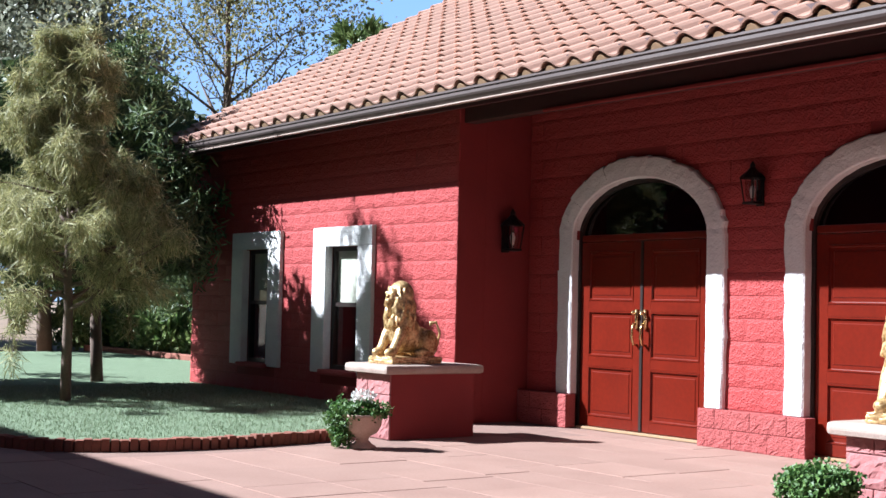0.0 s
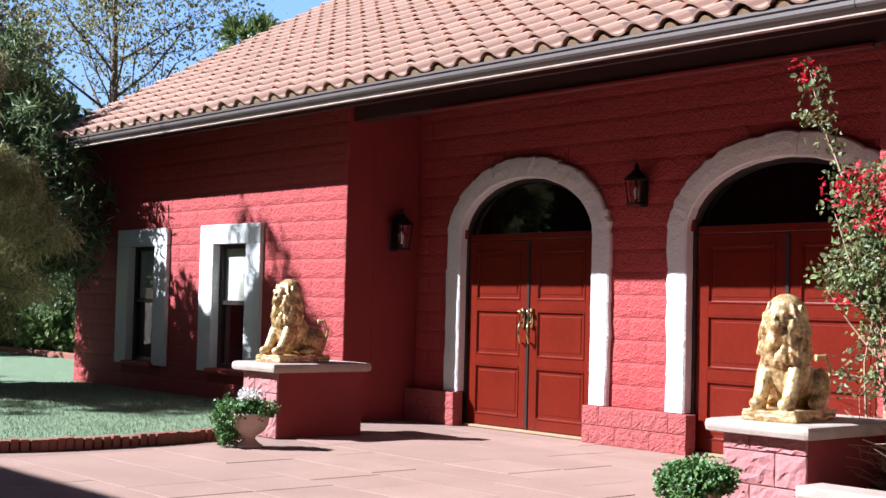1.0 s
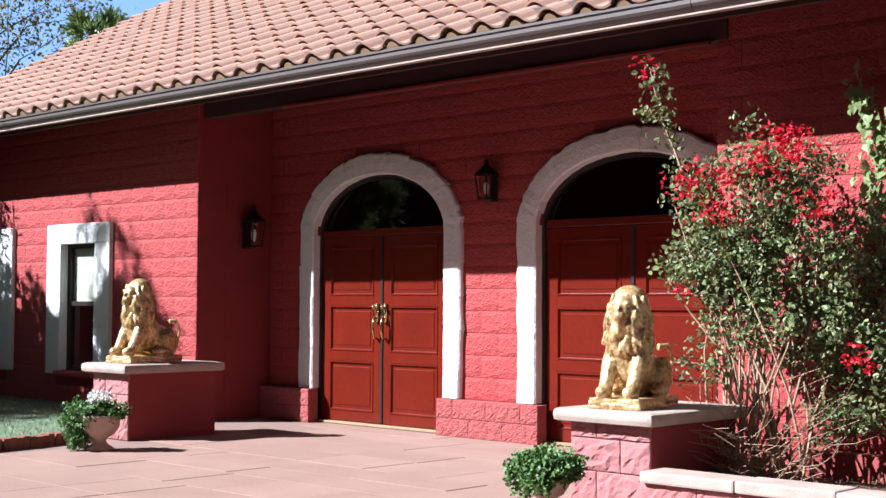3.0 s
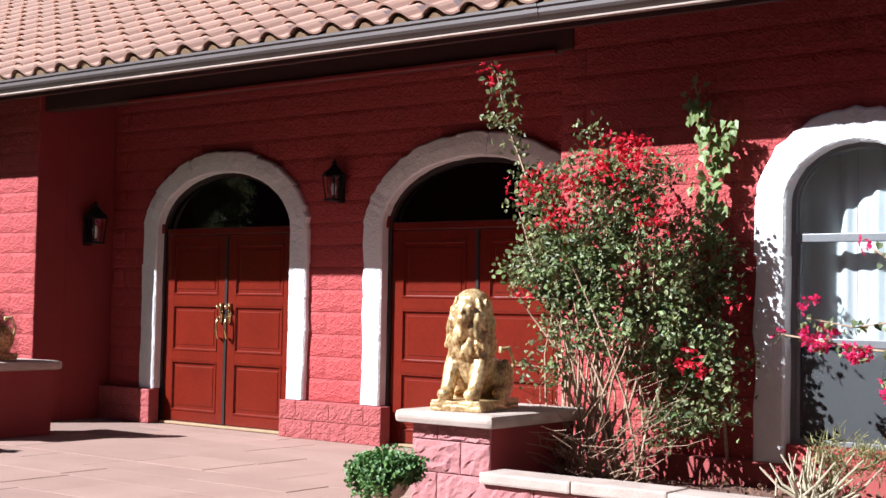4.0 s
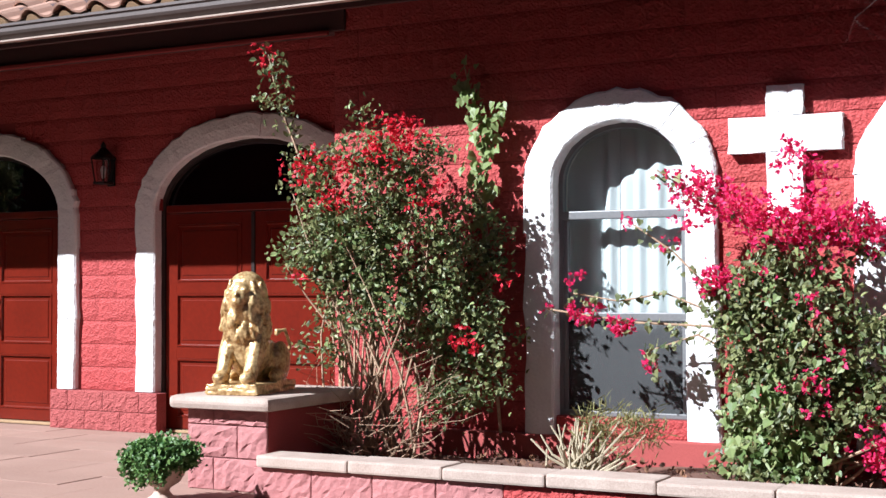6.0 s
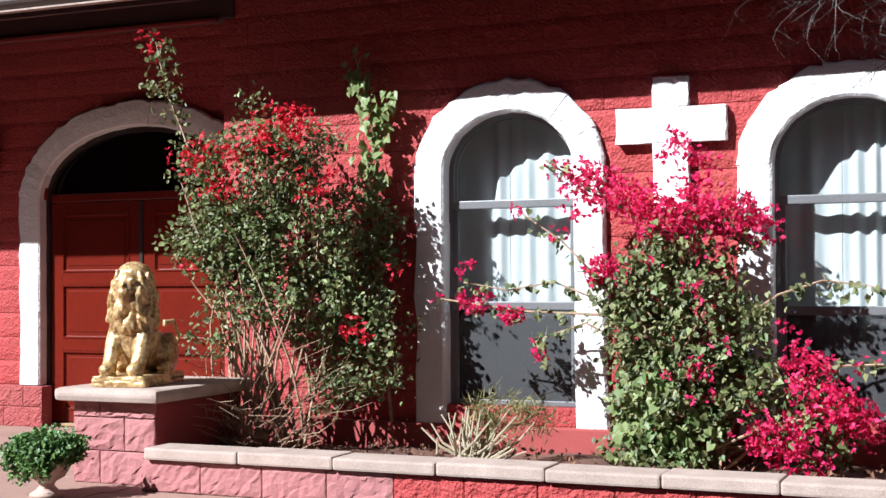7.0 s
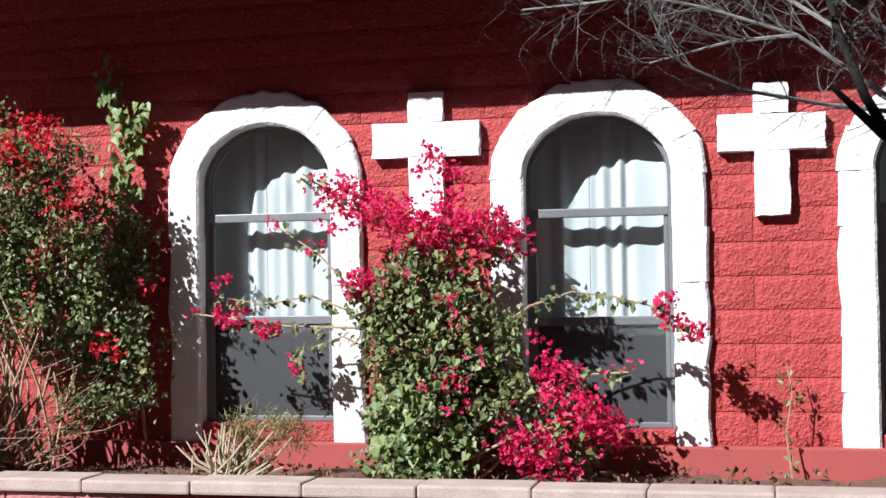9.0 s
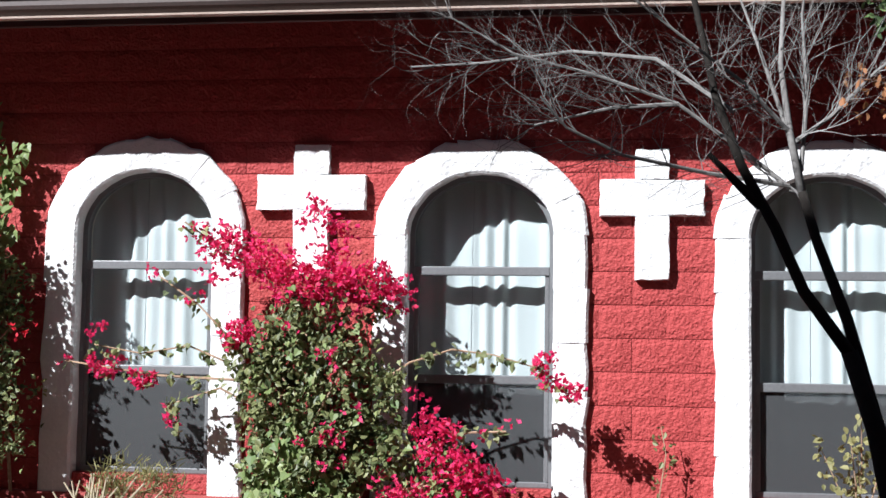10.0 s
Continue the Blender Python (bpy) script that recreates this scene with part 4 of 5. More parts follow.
for v in bm.verts:
    v.co.z += 0.05 * noise.noise(v.co * 3) + 0.02 * noise.noise(v.co * 11)
tagged(part("soil", bm, SOIL, None, smooth=True), "dry reddish planter soil", "soil", kind="structure")

# ---- climbing and flowering plants ----
def clumps(blobs, n, per, spread, rng):
    c = cloud(blobs, n, rng, 0.35)
    return (c[:, None] + rng.normal(size=(n, per, 3)) * spread).reshape(-1, 3), c


def canes(base, ends, radius, rng, sides=5, sag=0.25):
    out = []
    for e in ends:
        b = Vector(base) + Vector((rng.uniform(-0.3, 0.3), rng.uniform(-0.12, 0.12), 0))
        e = Vector(e)
        mid = b.lerp(e, 0.5) + Vector((rng.uniform(-sag, sag), rng.uniform(-0.12, 0.12), rng.uniform(0, 0.2)))
        pts = [b * (1 - t) ** 2 + mid * 2 * t * (1 - t) + e * t * t for t in (0, 0.2, 0.4, 0.6, 0.8, 1)]
        pts = [p + Vector((rng.uniform(-1, 1), rng.uniform(-1, 1), rng.uniform(-1, 1))) * 0.028 for p in pts]
        out.append(tube(pts, [radius * (1 - 0.12 * k) for k in range(6)], sides))
    return out


Y1 = -0.62
red_bush = thing("bougainvillea_bush", "tall leafy red-flowering bougainvillea with bare brown canes at its foot", "shrub", (0, 0, 0))
rng = np.random.default_rng(21)
pr = random.Random(21)
B1 = [(-2.53, Y1, 1.85, 0.42, 0.26, 0.40), (-2.80, Y1, 1.52, 0.36, 0.26, 0.32), (-2.15, Y1, 1.50, 0.42, 0.28, 0.40), (-1.80, Y1 + 0.1, 1.55, 0.30, 0.22, 0.32), (-1.94, Y1, 0.98, 0.38, 0.28, 0.32),
      (-1.72, Y1, 0.68, 0.28, 0.25, 0.24), (-2.62, Y1, 1.12, 0.34, 0.24, 0.22), (-2.27, Y1 + 0.05, 2.08, 0.36, 0.2, 0.20), (-2.95, Y1, 1.95, 0.16, 0.16, 0.24), (-3.05, Y1, 2.20, 0.09, 0.1, 0.14), (-2.56, Y1 + 0.1, 2.36, 0.07, 0.07, 0.15),
      (-1.62, Y1, 1.15, 0.18, 0.18, 0.3), (-1.50, Y1, 0.85, 0.14, 0.15, 0.16), (-3.0, Y1, 1.48, 0.18, 0.16, 0.14), (-2.85, Y1 - 0.05, 0.85, 0.2, 0.15, 0.16), (-2.5, Y1 - 0.1, 1.38, 0.3, 0.16, 0.26), (-2.2, Y1 - 0.08, 1.15, 0.2, 0.12, 0.16), (-1.9, Y1 + 0.1, 0.52, 0.25, 0.16, 0.2)]
NEARWALL = {2: 0.12, 3: 0.32, 4: 0.16, 5: 0.14, 11: 0.36, 12: 0.34}
B1 = [(x - 0.5 * NEARWALL.get(k, 0.0), y + NEARWALL.get(k, 0.0), z, a, min(b, 0.2) if k in NEARWALL else b, c) for k, (x, y, z, a, b, c) in enumerate(B1)]
P, C = clumps(B1, 520, 23, 0.045, rng)
part("foliage", leaves(P, "leaf", 0.042, (0, -0.3, 0.15), 1.0, rng, face=(-0.5, -0.8, 0.7)), LEAF, red_bush, "small green leaves")
# Paler leaf copies set slightly forward: sunlight put into their colour.
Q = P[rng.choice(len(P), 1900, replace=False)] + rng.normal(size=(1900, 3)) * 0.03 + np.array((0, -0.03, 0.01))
part("young_foliage", leaves(Q, "leaf", 0.046, (0, -0.3, 0.1), 1.0, rng, (-0.5, -0.8, 0.7)), VINE, red_bush, "pale leaf copies with sunlight put into their colour")
shoot = [(-2.95, Y1, 1.9), (-3.08, Y1 - 0.02, 2.25), (-3.20, Y1 - 0.03, 2.52), (-3.29, Y1 - 0.02, 2.86)]
sp = np.array([Vector(shoot[1]).lerp(Vector(shoot[3]), k / 130) + Vector((pr.gauss(0, 0.05), pr.gauss(0, 0.05), pr.gauss(0, 0.05))) for k in range(130)] + [Vector((-3.2, Y1, 2.5)).lerp(Vector((-3.42, Y1, 2.58)), k / 40) + Vector((pr.gauss(0, 0.03), pr.gauss(0, 0.03), pr.gauss(0, 0.03))) for k in range(40)])
part("shoot_leaves", leaves(sp, "leaf", 0.05, (0, -0.2, 0.4), 1.0, rng, face=(-0.5, -0.8, 0.7)), LEAF, red_bush)
F1 = [(-2.27, Y1 - 0.2, 2.17, 0.18, 0.08, 0.12), (-2.75, Y1 - 0.12, 2.03, 0.22, 0.1, 0.09), (-2.08, Y1 - 0.15, 2.22, 0.12, 0.08, 0.09), (-2.65, Y1 - 0.25, 1.78, 0.12, 0.06, 0.07), (-1.95, Y1 - 0.2, 1.83, 0.16, 0.06, 0.08), (-1.68, Y1 - 0.2, 0.93, 0.05, 0.04, 0.04), (-1.60, Y1 - 0.24, 0.83, 0.07, 0.04, 0.04), (-3.28, Y1 - 0.05, 2.82, 0.07, 0.06, 0.09), (-3.12, Y1 - 0.1, 2.05, 0.05, 0.05, 0.04)]
F1 += [(-2.9, Y1 - 0.2, 1.35, 0.03, 0.02, 0.03), (-2.45, Y1 - 0.28, 1.45, 0.04, 0.02, 0.03), (-1.45, Y1 - 0.1, 1.25, 0.03, 0.03, 0.03)]
P, _ = clumps([(x, y, z, a * 1.3, b, c * 1.3) for x, y, z, a, b, c in F1], 125, 4, 0.034, rng)
part("blossom", blossom(P, 0.032, rng), SCARLET, red_bush, "clusters of red bracts")
ends = [tuple(C[i]) for i in pr.sample(range(len(C)), 46)]
for c in canes((-2.45, Y1, 0.08), ends, 0.011, pr) + [tube(shoot, [0.012, 0.009, 0.007, 0.004], 5)]:
    part("cane", c, CANE, red_bush)
low = [(-2.95 + pr.uniform(0, 1.25), Y1 - 0.2 + pr.uniform(-0.3, 0.3), pr.uniform(0.25, 0.85)) for _ in range(80)]
low += [(-3.15 + pr.uniform(0, 0.9), Y1 - 0.45 + pr.uniform(-0.25, 0.2), pr.uniform(0.2, 0.5)) for _ in range(60)]
for c in canes((-2.5, Y1 - 0.15, 0.08), low, 0.0042, pr, 4, 0.5):
    part("dead_twig", c, CANE, red_bush)

vine = thing("climbing_vine", "pale green large-leaved vine climbing the red wall", "vine", (0, 0, 0))
stem = [(-1.78, -0.06, 0.1), (-1.86, -0.05, 0.9), (-1.90, -0.06, 1.7), (-1.87, -0.09, 2.25), (-1.97, -0.11, 2.5), (-2.02, -0.14, 2.76)]
part("stem", join([tube(stem, [0.012, 0.011, 0.01, 0.008, 0.006, 0.004], 6), tube([(-1.88, -0.08, 2.18), (-1.80, -0.1, 2.38), (-1.72, -0.11, 2.46)], [0.008, 0.006, 0.004], 5)]), CANE, vine)
V = []
for a, b, n in ((stem[2], stem[3], 80), (stem[3], stem[4], 44), (stem[4], stem[5], 26), ((-1.86, -0.09, 2.28), (-1.72, -0.11, 2.46), 24), ((-1.9, -0.1, 1.9), (-2.05, -0.12, 2.1), 14), (stem[1], stem[2], 40)):
    for _ in range(n):
        t = pr.random()
        V.append(Vector(a).lerp(Vector(b), t) + Vector((pr.gauss(0, 0.05), -abs(pr.gauss(0.02, 0.035)), pr.gauss(0, 0.05))))
for v in V:
    part("large_leaf", leaves([v], "heart", 0.062, (0, -0.3, -0.9), 0.35, rng, (-0.7, -1.6, 1.0)), VINE, vine)

Y2 = -0.45
mag = thing("bougainvillea_bush", "sprawling magenta bougainvillea climbing between two arched windows", "shrub", (0, 0, 0))
B2 = [(0.15, Y2, 1.02, 0.30, 0.22, 0.38), (0.22, Y2, 0.52, 0.32, 0.28, 0.34), (0.45, Y2, 1.0, 0.24, 0.22, 0.36), (-0.02, Y2 + 0.05, 1.18, 0.22, 0.18, 0.22), (0.56, Y2, 0.6, 0.26, 0.24, 0.3), (0.2, Y2, 0.2, 0.36, 0.28, 0.14), (1.02, Y2, 0.42, 0.30, 0.22, 0.26), (0.35, Y2, 1.45, 0.36, 0.18, 0.18), (-0.1, Y2 + 0.1, 0.7, 0.12, 0.15, 0.35), (0.74, Y2, 0.85, 0.1, 0.12, 0.25)]
P, C2 = clumps(B2, 400, 20, 0.045, rng)
part("foliage", leaves(P, "leaf", 0.048, (0, -0.4, -0.5), 0.9, rng, face=(-0.5, -0.8, 0.7)), LEAF, mag, "green leaves")
# Lighter copies of some leaves; their sunlit look is in the colour.
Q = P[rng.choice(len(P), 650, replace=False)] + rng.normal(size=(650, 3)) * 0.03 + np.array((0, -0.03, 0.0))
part("sunlit_foliage", leaves(Q, "heart", 0.042, (0, -0.3, -0.8), 0.6, rng, face=(-0.5, -0.8, 0.7)), VINE, mag, "pale hanging leaves with sunlight put into their colour")
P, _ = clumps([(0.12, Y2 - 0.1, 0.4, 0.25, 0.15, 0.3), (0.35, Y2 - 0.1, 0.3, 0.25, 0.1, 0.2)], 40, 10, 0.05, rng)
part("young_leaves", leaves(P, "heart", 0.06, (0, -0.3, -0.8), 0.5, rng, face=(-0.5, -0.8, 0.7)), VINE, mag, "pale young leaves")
F2 = [(-0.40, Y2, 1.83, 0.13, 0.08, 0.10), (-0.22, Y2, 1.77, 0.20, 0.1, 0.12), (0.02, Y2 - 0.05, 1.68, 0.20, 0.12, 0.10), (0.28, Y2, 2.0, 0.11, 0.08, 0.10), (0.38, Y2, 1.84, 0.11, 0.1, 0.15), (0.28, Y2 - 0.08, 1.58, 0.30, 0.12, 0.13), (0.56, Y2 - 0.08, 1.56, 0.24, 0.12, 0.13), (0.72, Y2, 1.50, 0.14, 0.1, 0.10), (-0.36, Y2, 1.62, 0.1, 0.08, 0.06)]
P, _ = clumps(F2, 330, 4, 0.032, rng)
part("blossom", blossom(P, 0.033, rng), MAGENTA, mag, "dense magenta bracts")
F3 = [(0.96, Y2 - 0.1, 0.86, 0.10, 0.08, 0.12), (1.03, Y2 - 0.15, 0.68, 0.18, 0.1, 0.14), (1.18, Y2 - 0.15, 0.48, 0.22, 0.14, 0.13), (0.90, Y2 - 0.2, 0.32, 0.22, 0.12, 0.12), (1.32, Y2 - 0.1, 0.40, 0.12, 0.1, 0.12), (1.43, Y2 - 0.1, 0.72, 0.06, 0.05, 0.05), (1.30, Y2 - 0.1, 0.70, 0.04, 0.04, 0.03), (0.44, Y2 - 0.25, 0.7, 0.10, 0.05, 0.08), (0.34, Y2 - 0.25, 0.5, 0.08, 0.05, 0.06), (0.55, Y2 - 0.25, 0.78, 0.05, 0.04, 0.04), (1.0, Y2 - 0.2, 0.18, 0.18, 0.1, 0.06)]
P, _ = clumps(F3, 210, 4, 0.034, rng)
part("low_blossom", blossom(P, 0.033, rng), MAGENTA, mag, "magenta bracts")
F5 = C2[rng.choice(len(C2), 60, replace=False)] + np.array((0, -0.12, 0))
P, _ = clumps([(*c, 0.02, 0.02, 0.02) for c in F5], 46, 3, 0.02, rng)
part("scattered_blossom", blossom(P, 0.030, rng), MAGENTA, mag, "single magenta bracts among the leaves")
F4 = [(-1.07, Y2, 1.27, 0.05, 0.05, 0.10), (-1.02, Y2, 1.08, 0.10, 0.06, 0.07), (-0.70, Y2, 1.63, 0.07, 0.04, 0.03), (-0.45, Y2, 1.52, 0.05, 0.04, 0.06), (-0.78, Y2, 1.0, 0.11, 0.05, 0.05), (-0.48, Y2, 0.76, 0.05, 0.03, 0.03), (-0.60, Y2, 0.76, 0.04, 0.03, 0.03), (-0.52, Y2, 0.66, 0.03, 0.02, 0.02), (-0.17, Y2 - 0.05, 1.27, 0.10, 0.06, 0.09), (1.66, Y2, 1.08, 0.07, 0.06, 0.10), (1.76, Y2, 0.97, 0.12, 0.06, 0.06), (1.57, Y2, 1.22, 0.03, 0.02, 0.02), (-1.25, Y2, 1.08, 0.05, 0.04, 0.04)]
P, _ = clumps(F4, 100, 4, 0.022, rng)
part("spray_blossom", blossom(P, 0.033, rng), MAGENTA, mag, "magenta bracts on long sprays")
arcs = [[(0.1, Y2, 0.9), (-0.2, Y2, 1.08), (-0.5, Y2, 1.2), (-0.8, Y2, 1.15), (-1.1, Y2, 1.2)], [(0.1, Y2, 1.0), (-0.2, Y2, 1.2), (-0.45, Y2, 1.45), (-0.7, Y2, 1.62)], [(0.0, Y2, 0.8), (-0.3, Y2, 0.95), (-0.6, Y2, 0.85), (-0.55, Y2, 0.68)], [(0.6, Y2, 0.95), (0.85, Y2, 1.12), (1.1, Y2, 1.2), (1.35, Y2, 1.17), (1.6, Y2, 1.1), (1.78, Y2, 0.95)], [(0.9, Y2, 0.6), (1.2, Y2, 0.72), (1.42, Y2, 0.73)], [(-0.2, Y2, 1.0), (-0.7, Y2, 1.02), (-1.28, Y2, 1.1)], [(0.3, Y2, 1.3), (0.1, Y2, 1.6), (-0.3, Y2, 1.78), (-0.55, Y2, 1.95)]]
stems, al = [], []
for arc in arcs:
    stems.append(tube(arc, [0.008 - 0.001 * k for k in range(len(arc))], 5))
    for a, b in zip(arc, arc[1:]):
        al += [Vector(a).lerp(Vector(b), pr.random()) + Vector((pr.gauss(0, 0.025), pr.gauss(0, 0.025), pr.gauss(-0.01, 0.025))) for _ in range(16)]
part("spray_leaves", leaves(np.array(al), "heart", 0.045, (0, -0.3, -0.8), 0.6, rng, face=(-0.5, -0.8, 0.7)), LEAF, mag)
ends = [tuple(C2[i]) for i in pr.sample(range(len(C2)), 30)]
for c in canes((0.25, Y2, 0.08), ends, 0.012, pr) + stems:
    part("cane", c, CANE, mag)

dry = thing("dry_grass_tuft", "tuft of dry tan stalks with wispy tops in the planter", "plant", (0, 0, 0))
st = [(-0.90 + pr.gauss(0, 0.15), -0.75 + pr.gauss(0, 0.08), pr.uniform(0.18, 0.46)) for _ in range(64)]
for e in st:
    part("stalk", tube([(-0.95 + pr.gauss(0, 0.05), -0.72 + pr.gauss(0, 0.05), 0.08), (e[0] * 0.6 - 0.95 * 0.4 + pr.gauss(0, 0.03), e[1], e[2] * 0.65), e], [0.009, 0.008, 0.005], 5), DRYLEAF, dry)
wp, _ = clumps([(-0.78, -0.7, 0.38, 0.2, 0.12, 0.1), (-0.6, -0.6, 0.38, 0.18, 0.1, 0.08)], 80, 8, 0.04, rng)
tagged(part("wispy_top", leaves(wp, "needle", 0.085, (0.2, 0, 0.6), 0.8, rng), OLIVE, dry), kind="stuff")
litter = thing("fallen_leaves", "dry leaf litter on the planter soil", "leaf litter", kind="stuff")
lp = np.column_stack([rng.uniform(-2.9, 2.6, 700), rng.uniform(-1.4, -0.15, 700), np.full(700, 0.14)])
part("litter", leaves(lp, "leaf", 0.045, (0, 0, 0.1), 1.0, rng), LITTER, litter)
seed_vine = thing("young_vine", "thin young vine with reddish leaves against the wall", "plant", (0, 0, 0))
ys = [(2.33, -0.2, 0.08), (2.30, -0.16, 0.35), (2.34, -0.14, 0.6), (2.31, -0.13, 0.76)]
part("stem", join([tube(ys, [0.006, 0.005, 0.004, 0.003], 4)]), CANE, seed_vine)
yl = [Vector(ys[k]).lerp(Vector(ys[k + 1]), pr.random()) + Vector((pr.gauss(0, 0.04), pr.gauss(0, 0.03), pr.gauss(0, 0.02))) for k in range(3) for _ in range(14)]
for v in yl:
    part("leaf", leaves([v], "leaf", 0.042, (0, -0.3, -0.4), 0.8, rng), LEAF, seed_vine)

# ---- bare forked tree in front of the wall ----
tree = thing("bare_tree", "leafless forked tree with bark darkened for shade and pale twigs", "tree", (0, 0, 0))
TY = -4.0


def tp(px, pz, dy=0.0):
    """A place in the tree's upright plane from its own grid."""
    return Vector((2.219 + (0.184 + (px - 1230) * 0.00231) * 0.742, TY + dy, 1.256 + (1.426 - pz * 0.00236) * 0.742))


root = [Vector((2.95, TY, 0.0)), tp(1575, 900), tp(1545, 760), tp(1500, 625)]
# Bark colour carries the shade; the sunlit upper limb takes pale TWIG.
part("trunk", join([tube(root, [0.046, 0.036, 0.031, 0.026], 9)]), SHADEBARK, tree, "trunk with shade put into its dark bark colour", smooth=True)
left = [tp(1502, 630), tp(1420, 520, -0.02), tp(1370, 410, -0.04), tp(1310, 300, -0.05), tp(1265, 180, -0.06), tp(1225, 0, -0.08), tp(1190, -160, -0.1)]
right = [tp(1545, 740), tp(1500, 570, 0.03), tp(1450, 430, 0.06), tp(1425, 340, 0.08), tp(1405, 230, 0.1), tp(1390, 100, 0.12), tp(1400, -80, 0.14)]
part("limb", join([tube(left, [0.022, 0.019, 0.018, 0.016, 0.013, 0.010, 0.007], 8)]), SHADEBARK, tree, "leaning limb with shade put into its dark bark colour", smooth=True)
part("limb", join([tube(right[:4], [0.021, 0.019, 0.017, 0.015], 8)]), SHADEBARK, tree, smooth=True)
part("limb", join([tube(right[3:], [0.015, 0.012, 0.009, 0.005], 8)]), TWIG, tree, "upper limb with sunlight put into its pale colour", smooth=True)
part("limb", join([tube([tp(1345, 372, -0.04), tp(1300, 330, -0.06), tp(1252, 282, -0.08)], [0.018, 0.014, 0.008], 6)]), SHADEBARK, tree)
out, tips, br = [], [], random.Random(9)
mains = [[tp(1425, 350, 0.08), tp(1330, 270, 0.1), tp(1200, 180, 0.05), tp(1050, 130, 0.0), tp(900, 95, -0.05), tp(780, 30, -0.1)],
         [tp(1400, 330, 0.05), tp(1250, 310, 0.0), tp(1100, 285, -0.1), tp(1000, 240, -0.15), tp(955, 190, -0.2)],
         [tp(1405, 230, 0.1), tp(1320, 150, 0.0), tp(1230, 110, -0.2), tp(1100, 20, -0.3)],
         [tp(1405, 240, 0.1), tp(1350, 60, 0.15), tp(1310, -60, 0.2)],
         [tp(1425, 300, 0.1), tp(1440, 150, 0.15), tp(1435, 0, 0.2), tp(1450, -120, 0.2)],
         [tp(1410, 250, 0.1), tp(1480, 200, 0.1), tp(1560, 120, 0.1), tp(1640, 60, 0.1)],
         [tp(1200, 180, 0.05), tp(1080, 190, 0.0), tp(940, 230, -0.1)],
         [tp(1300, 200, 0.0), tp(1160, 90, 0.1), tp(1000, 60, 0.2), tp(820, 80, 0.2), tp(680, 85, 0.2)]]
for m in mains:
    part("bough", join([tube(m, [0.0065 * (1 - 0.8 * k / (len(m) - 1)) + 0.0017 for k in range(len(m))], 6)]), TWIG, tree)
    for k in range(len(m) - 1):
        for _ in range(7):
            t = br.random()
            p = m[k].lerp(m[k + 1], t)
            d = (m[k + 1] - m[k]).normalized() + Vector((br.uniform(-1, 1), br.uniform(-1, 1), br.uniform(-0.8, 0.9))) * 0.9
            branch(p, d, br.uniform(0.11, 0.30), 0.0021, 2, br, out, tips, 0.6, 3, 0.05, 0.7, 4)
tagged(part("twigs", join(out), TWIG, tree, "fine pale grey twigs"), kind="stuff")
dg = np.random.default_rng(31)
dl = [tp(1500 + br.uniform(0, 90), 150 + br.uniform(-60, 50), 0.1) for _ in range(26)]
for p in dl:
    part("dry_leaf", leaves([p], "leaf", 0.04, (0, -0.2, -0.6), 0.8, dg), DRYRUST, tree)
dl = [tp(1540 + br.uniform(0, 60), 10 + br.uniform(-50, 40), 0.1) for _ in range(40)]
part("green_foliage", leaves(np.array(dl), "leaf", 0.035, (0, -0.2, -0.3), 0.9, dg), CONIFER, tree, "a tuft of dark green leaves")

sapling = thing("sapling", "thin sapling with pale olive leaves below the window", "plant", (3.36, -0.5, 0.08))
sl = []
for k in range(7):
    a = k * 0.9
    tip = Vector((0.20 * math.sin(a * 1.7), 0.08 * math.cos(a), 0.45 + 0.06 * k))
    part("stem", tube([(0, 0, 0), tuple(tip * 0.5 + Vector((0.02, 0, 0.05))), tuple(tip)], [0.006, 0.004, 0.002], 4), CANE, sapling)
    sl += [tip * br.uniform(0.55, 1.0) + Vector((br.gauss(0, 0.03), br.gauss(0, 0.03), br.gauss(0, 0.03))) for _ in range(26)]
part("foliage", leaves(np.array(sl), "leaf", 0.05, (0, -0.2, -0.7), 0.7, dg, (-0.5, -0.8, 0.6)), OLIVE, sapling)

# ---- garden and trees beyond the lawn ----
def tree_of(name, label, at, height, limbs, seed, leaf, mat, size, per, spread, lean, bark=BARK, depth=2, radius=0.14, up=0.5, first=0.3, reach=0.35, wild=1.0, kids=3, tip=0.06):
    """A tree: bent trunk, forking limbs, and leaves gathered round the ends of its branches."""
    t = thing(name, label, "tree", at)
    r, g = random.Random(seed), np.random.default_rng(seed)
    pts = [Vector((0, 0, -0.1))]
    for k in range(8):
        pts.append(Vector((pts[-1].x + r.uniform(-1, 1) * height * 0.008, pts[-1].y + r.uniform(-1, 1) * height * 0.008, height * (k + 1) / 8)))
    part("trunk", join([tube(pts, [radius * (1 - 0.105 * k) for k in range(9)], 9)]), bark, t, smooth=True)
    out, tips = [], []
    for k in range(limbs):
        f = first + (1 - first) * (k + r.random()) / limbs
        i = min(int(f * 8), 7)
        p = pts[i].lerp(pts[i + 1], f * 8 - i)
        a = k * 2.4 + r.uniform(-0.4, 0.4)
        branch(p, (math.cos(a), math.sin(a), up), height * reach * (1.15 - f) + height * tip, radius * 0.35 * (1.1 - f) + 0.01, depth, r, out, tips, 0.4, kids, 0.12, 0.6, 4)
    tagged(part("limbs", join(out), bark, t), kind="stuff")
    P = np.array([tuple(q[0]) for q in tips])
    P = (P[:, None] + g.normal(size=(len(P), per, 3)) * spread).reshape(-1, 3)
    part("crown", leaves(P, leaf, size, lean, wild, g), mat, t)
    return t


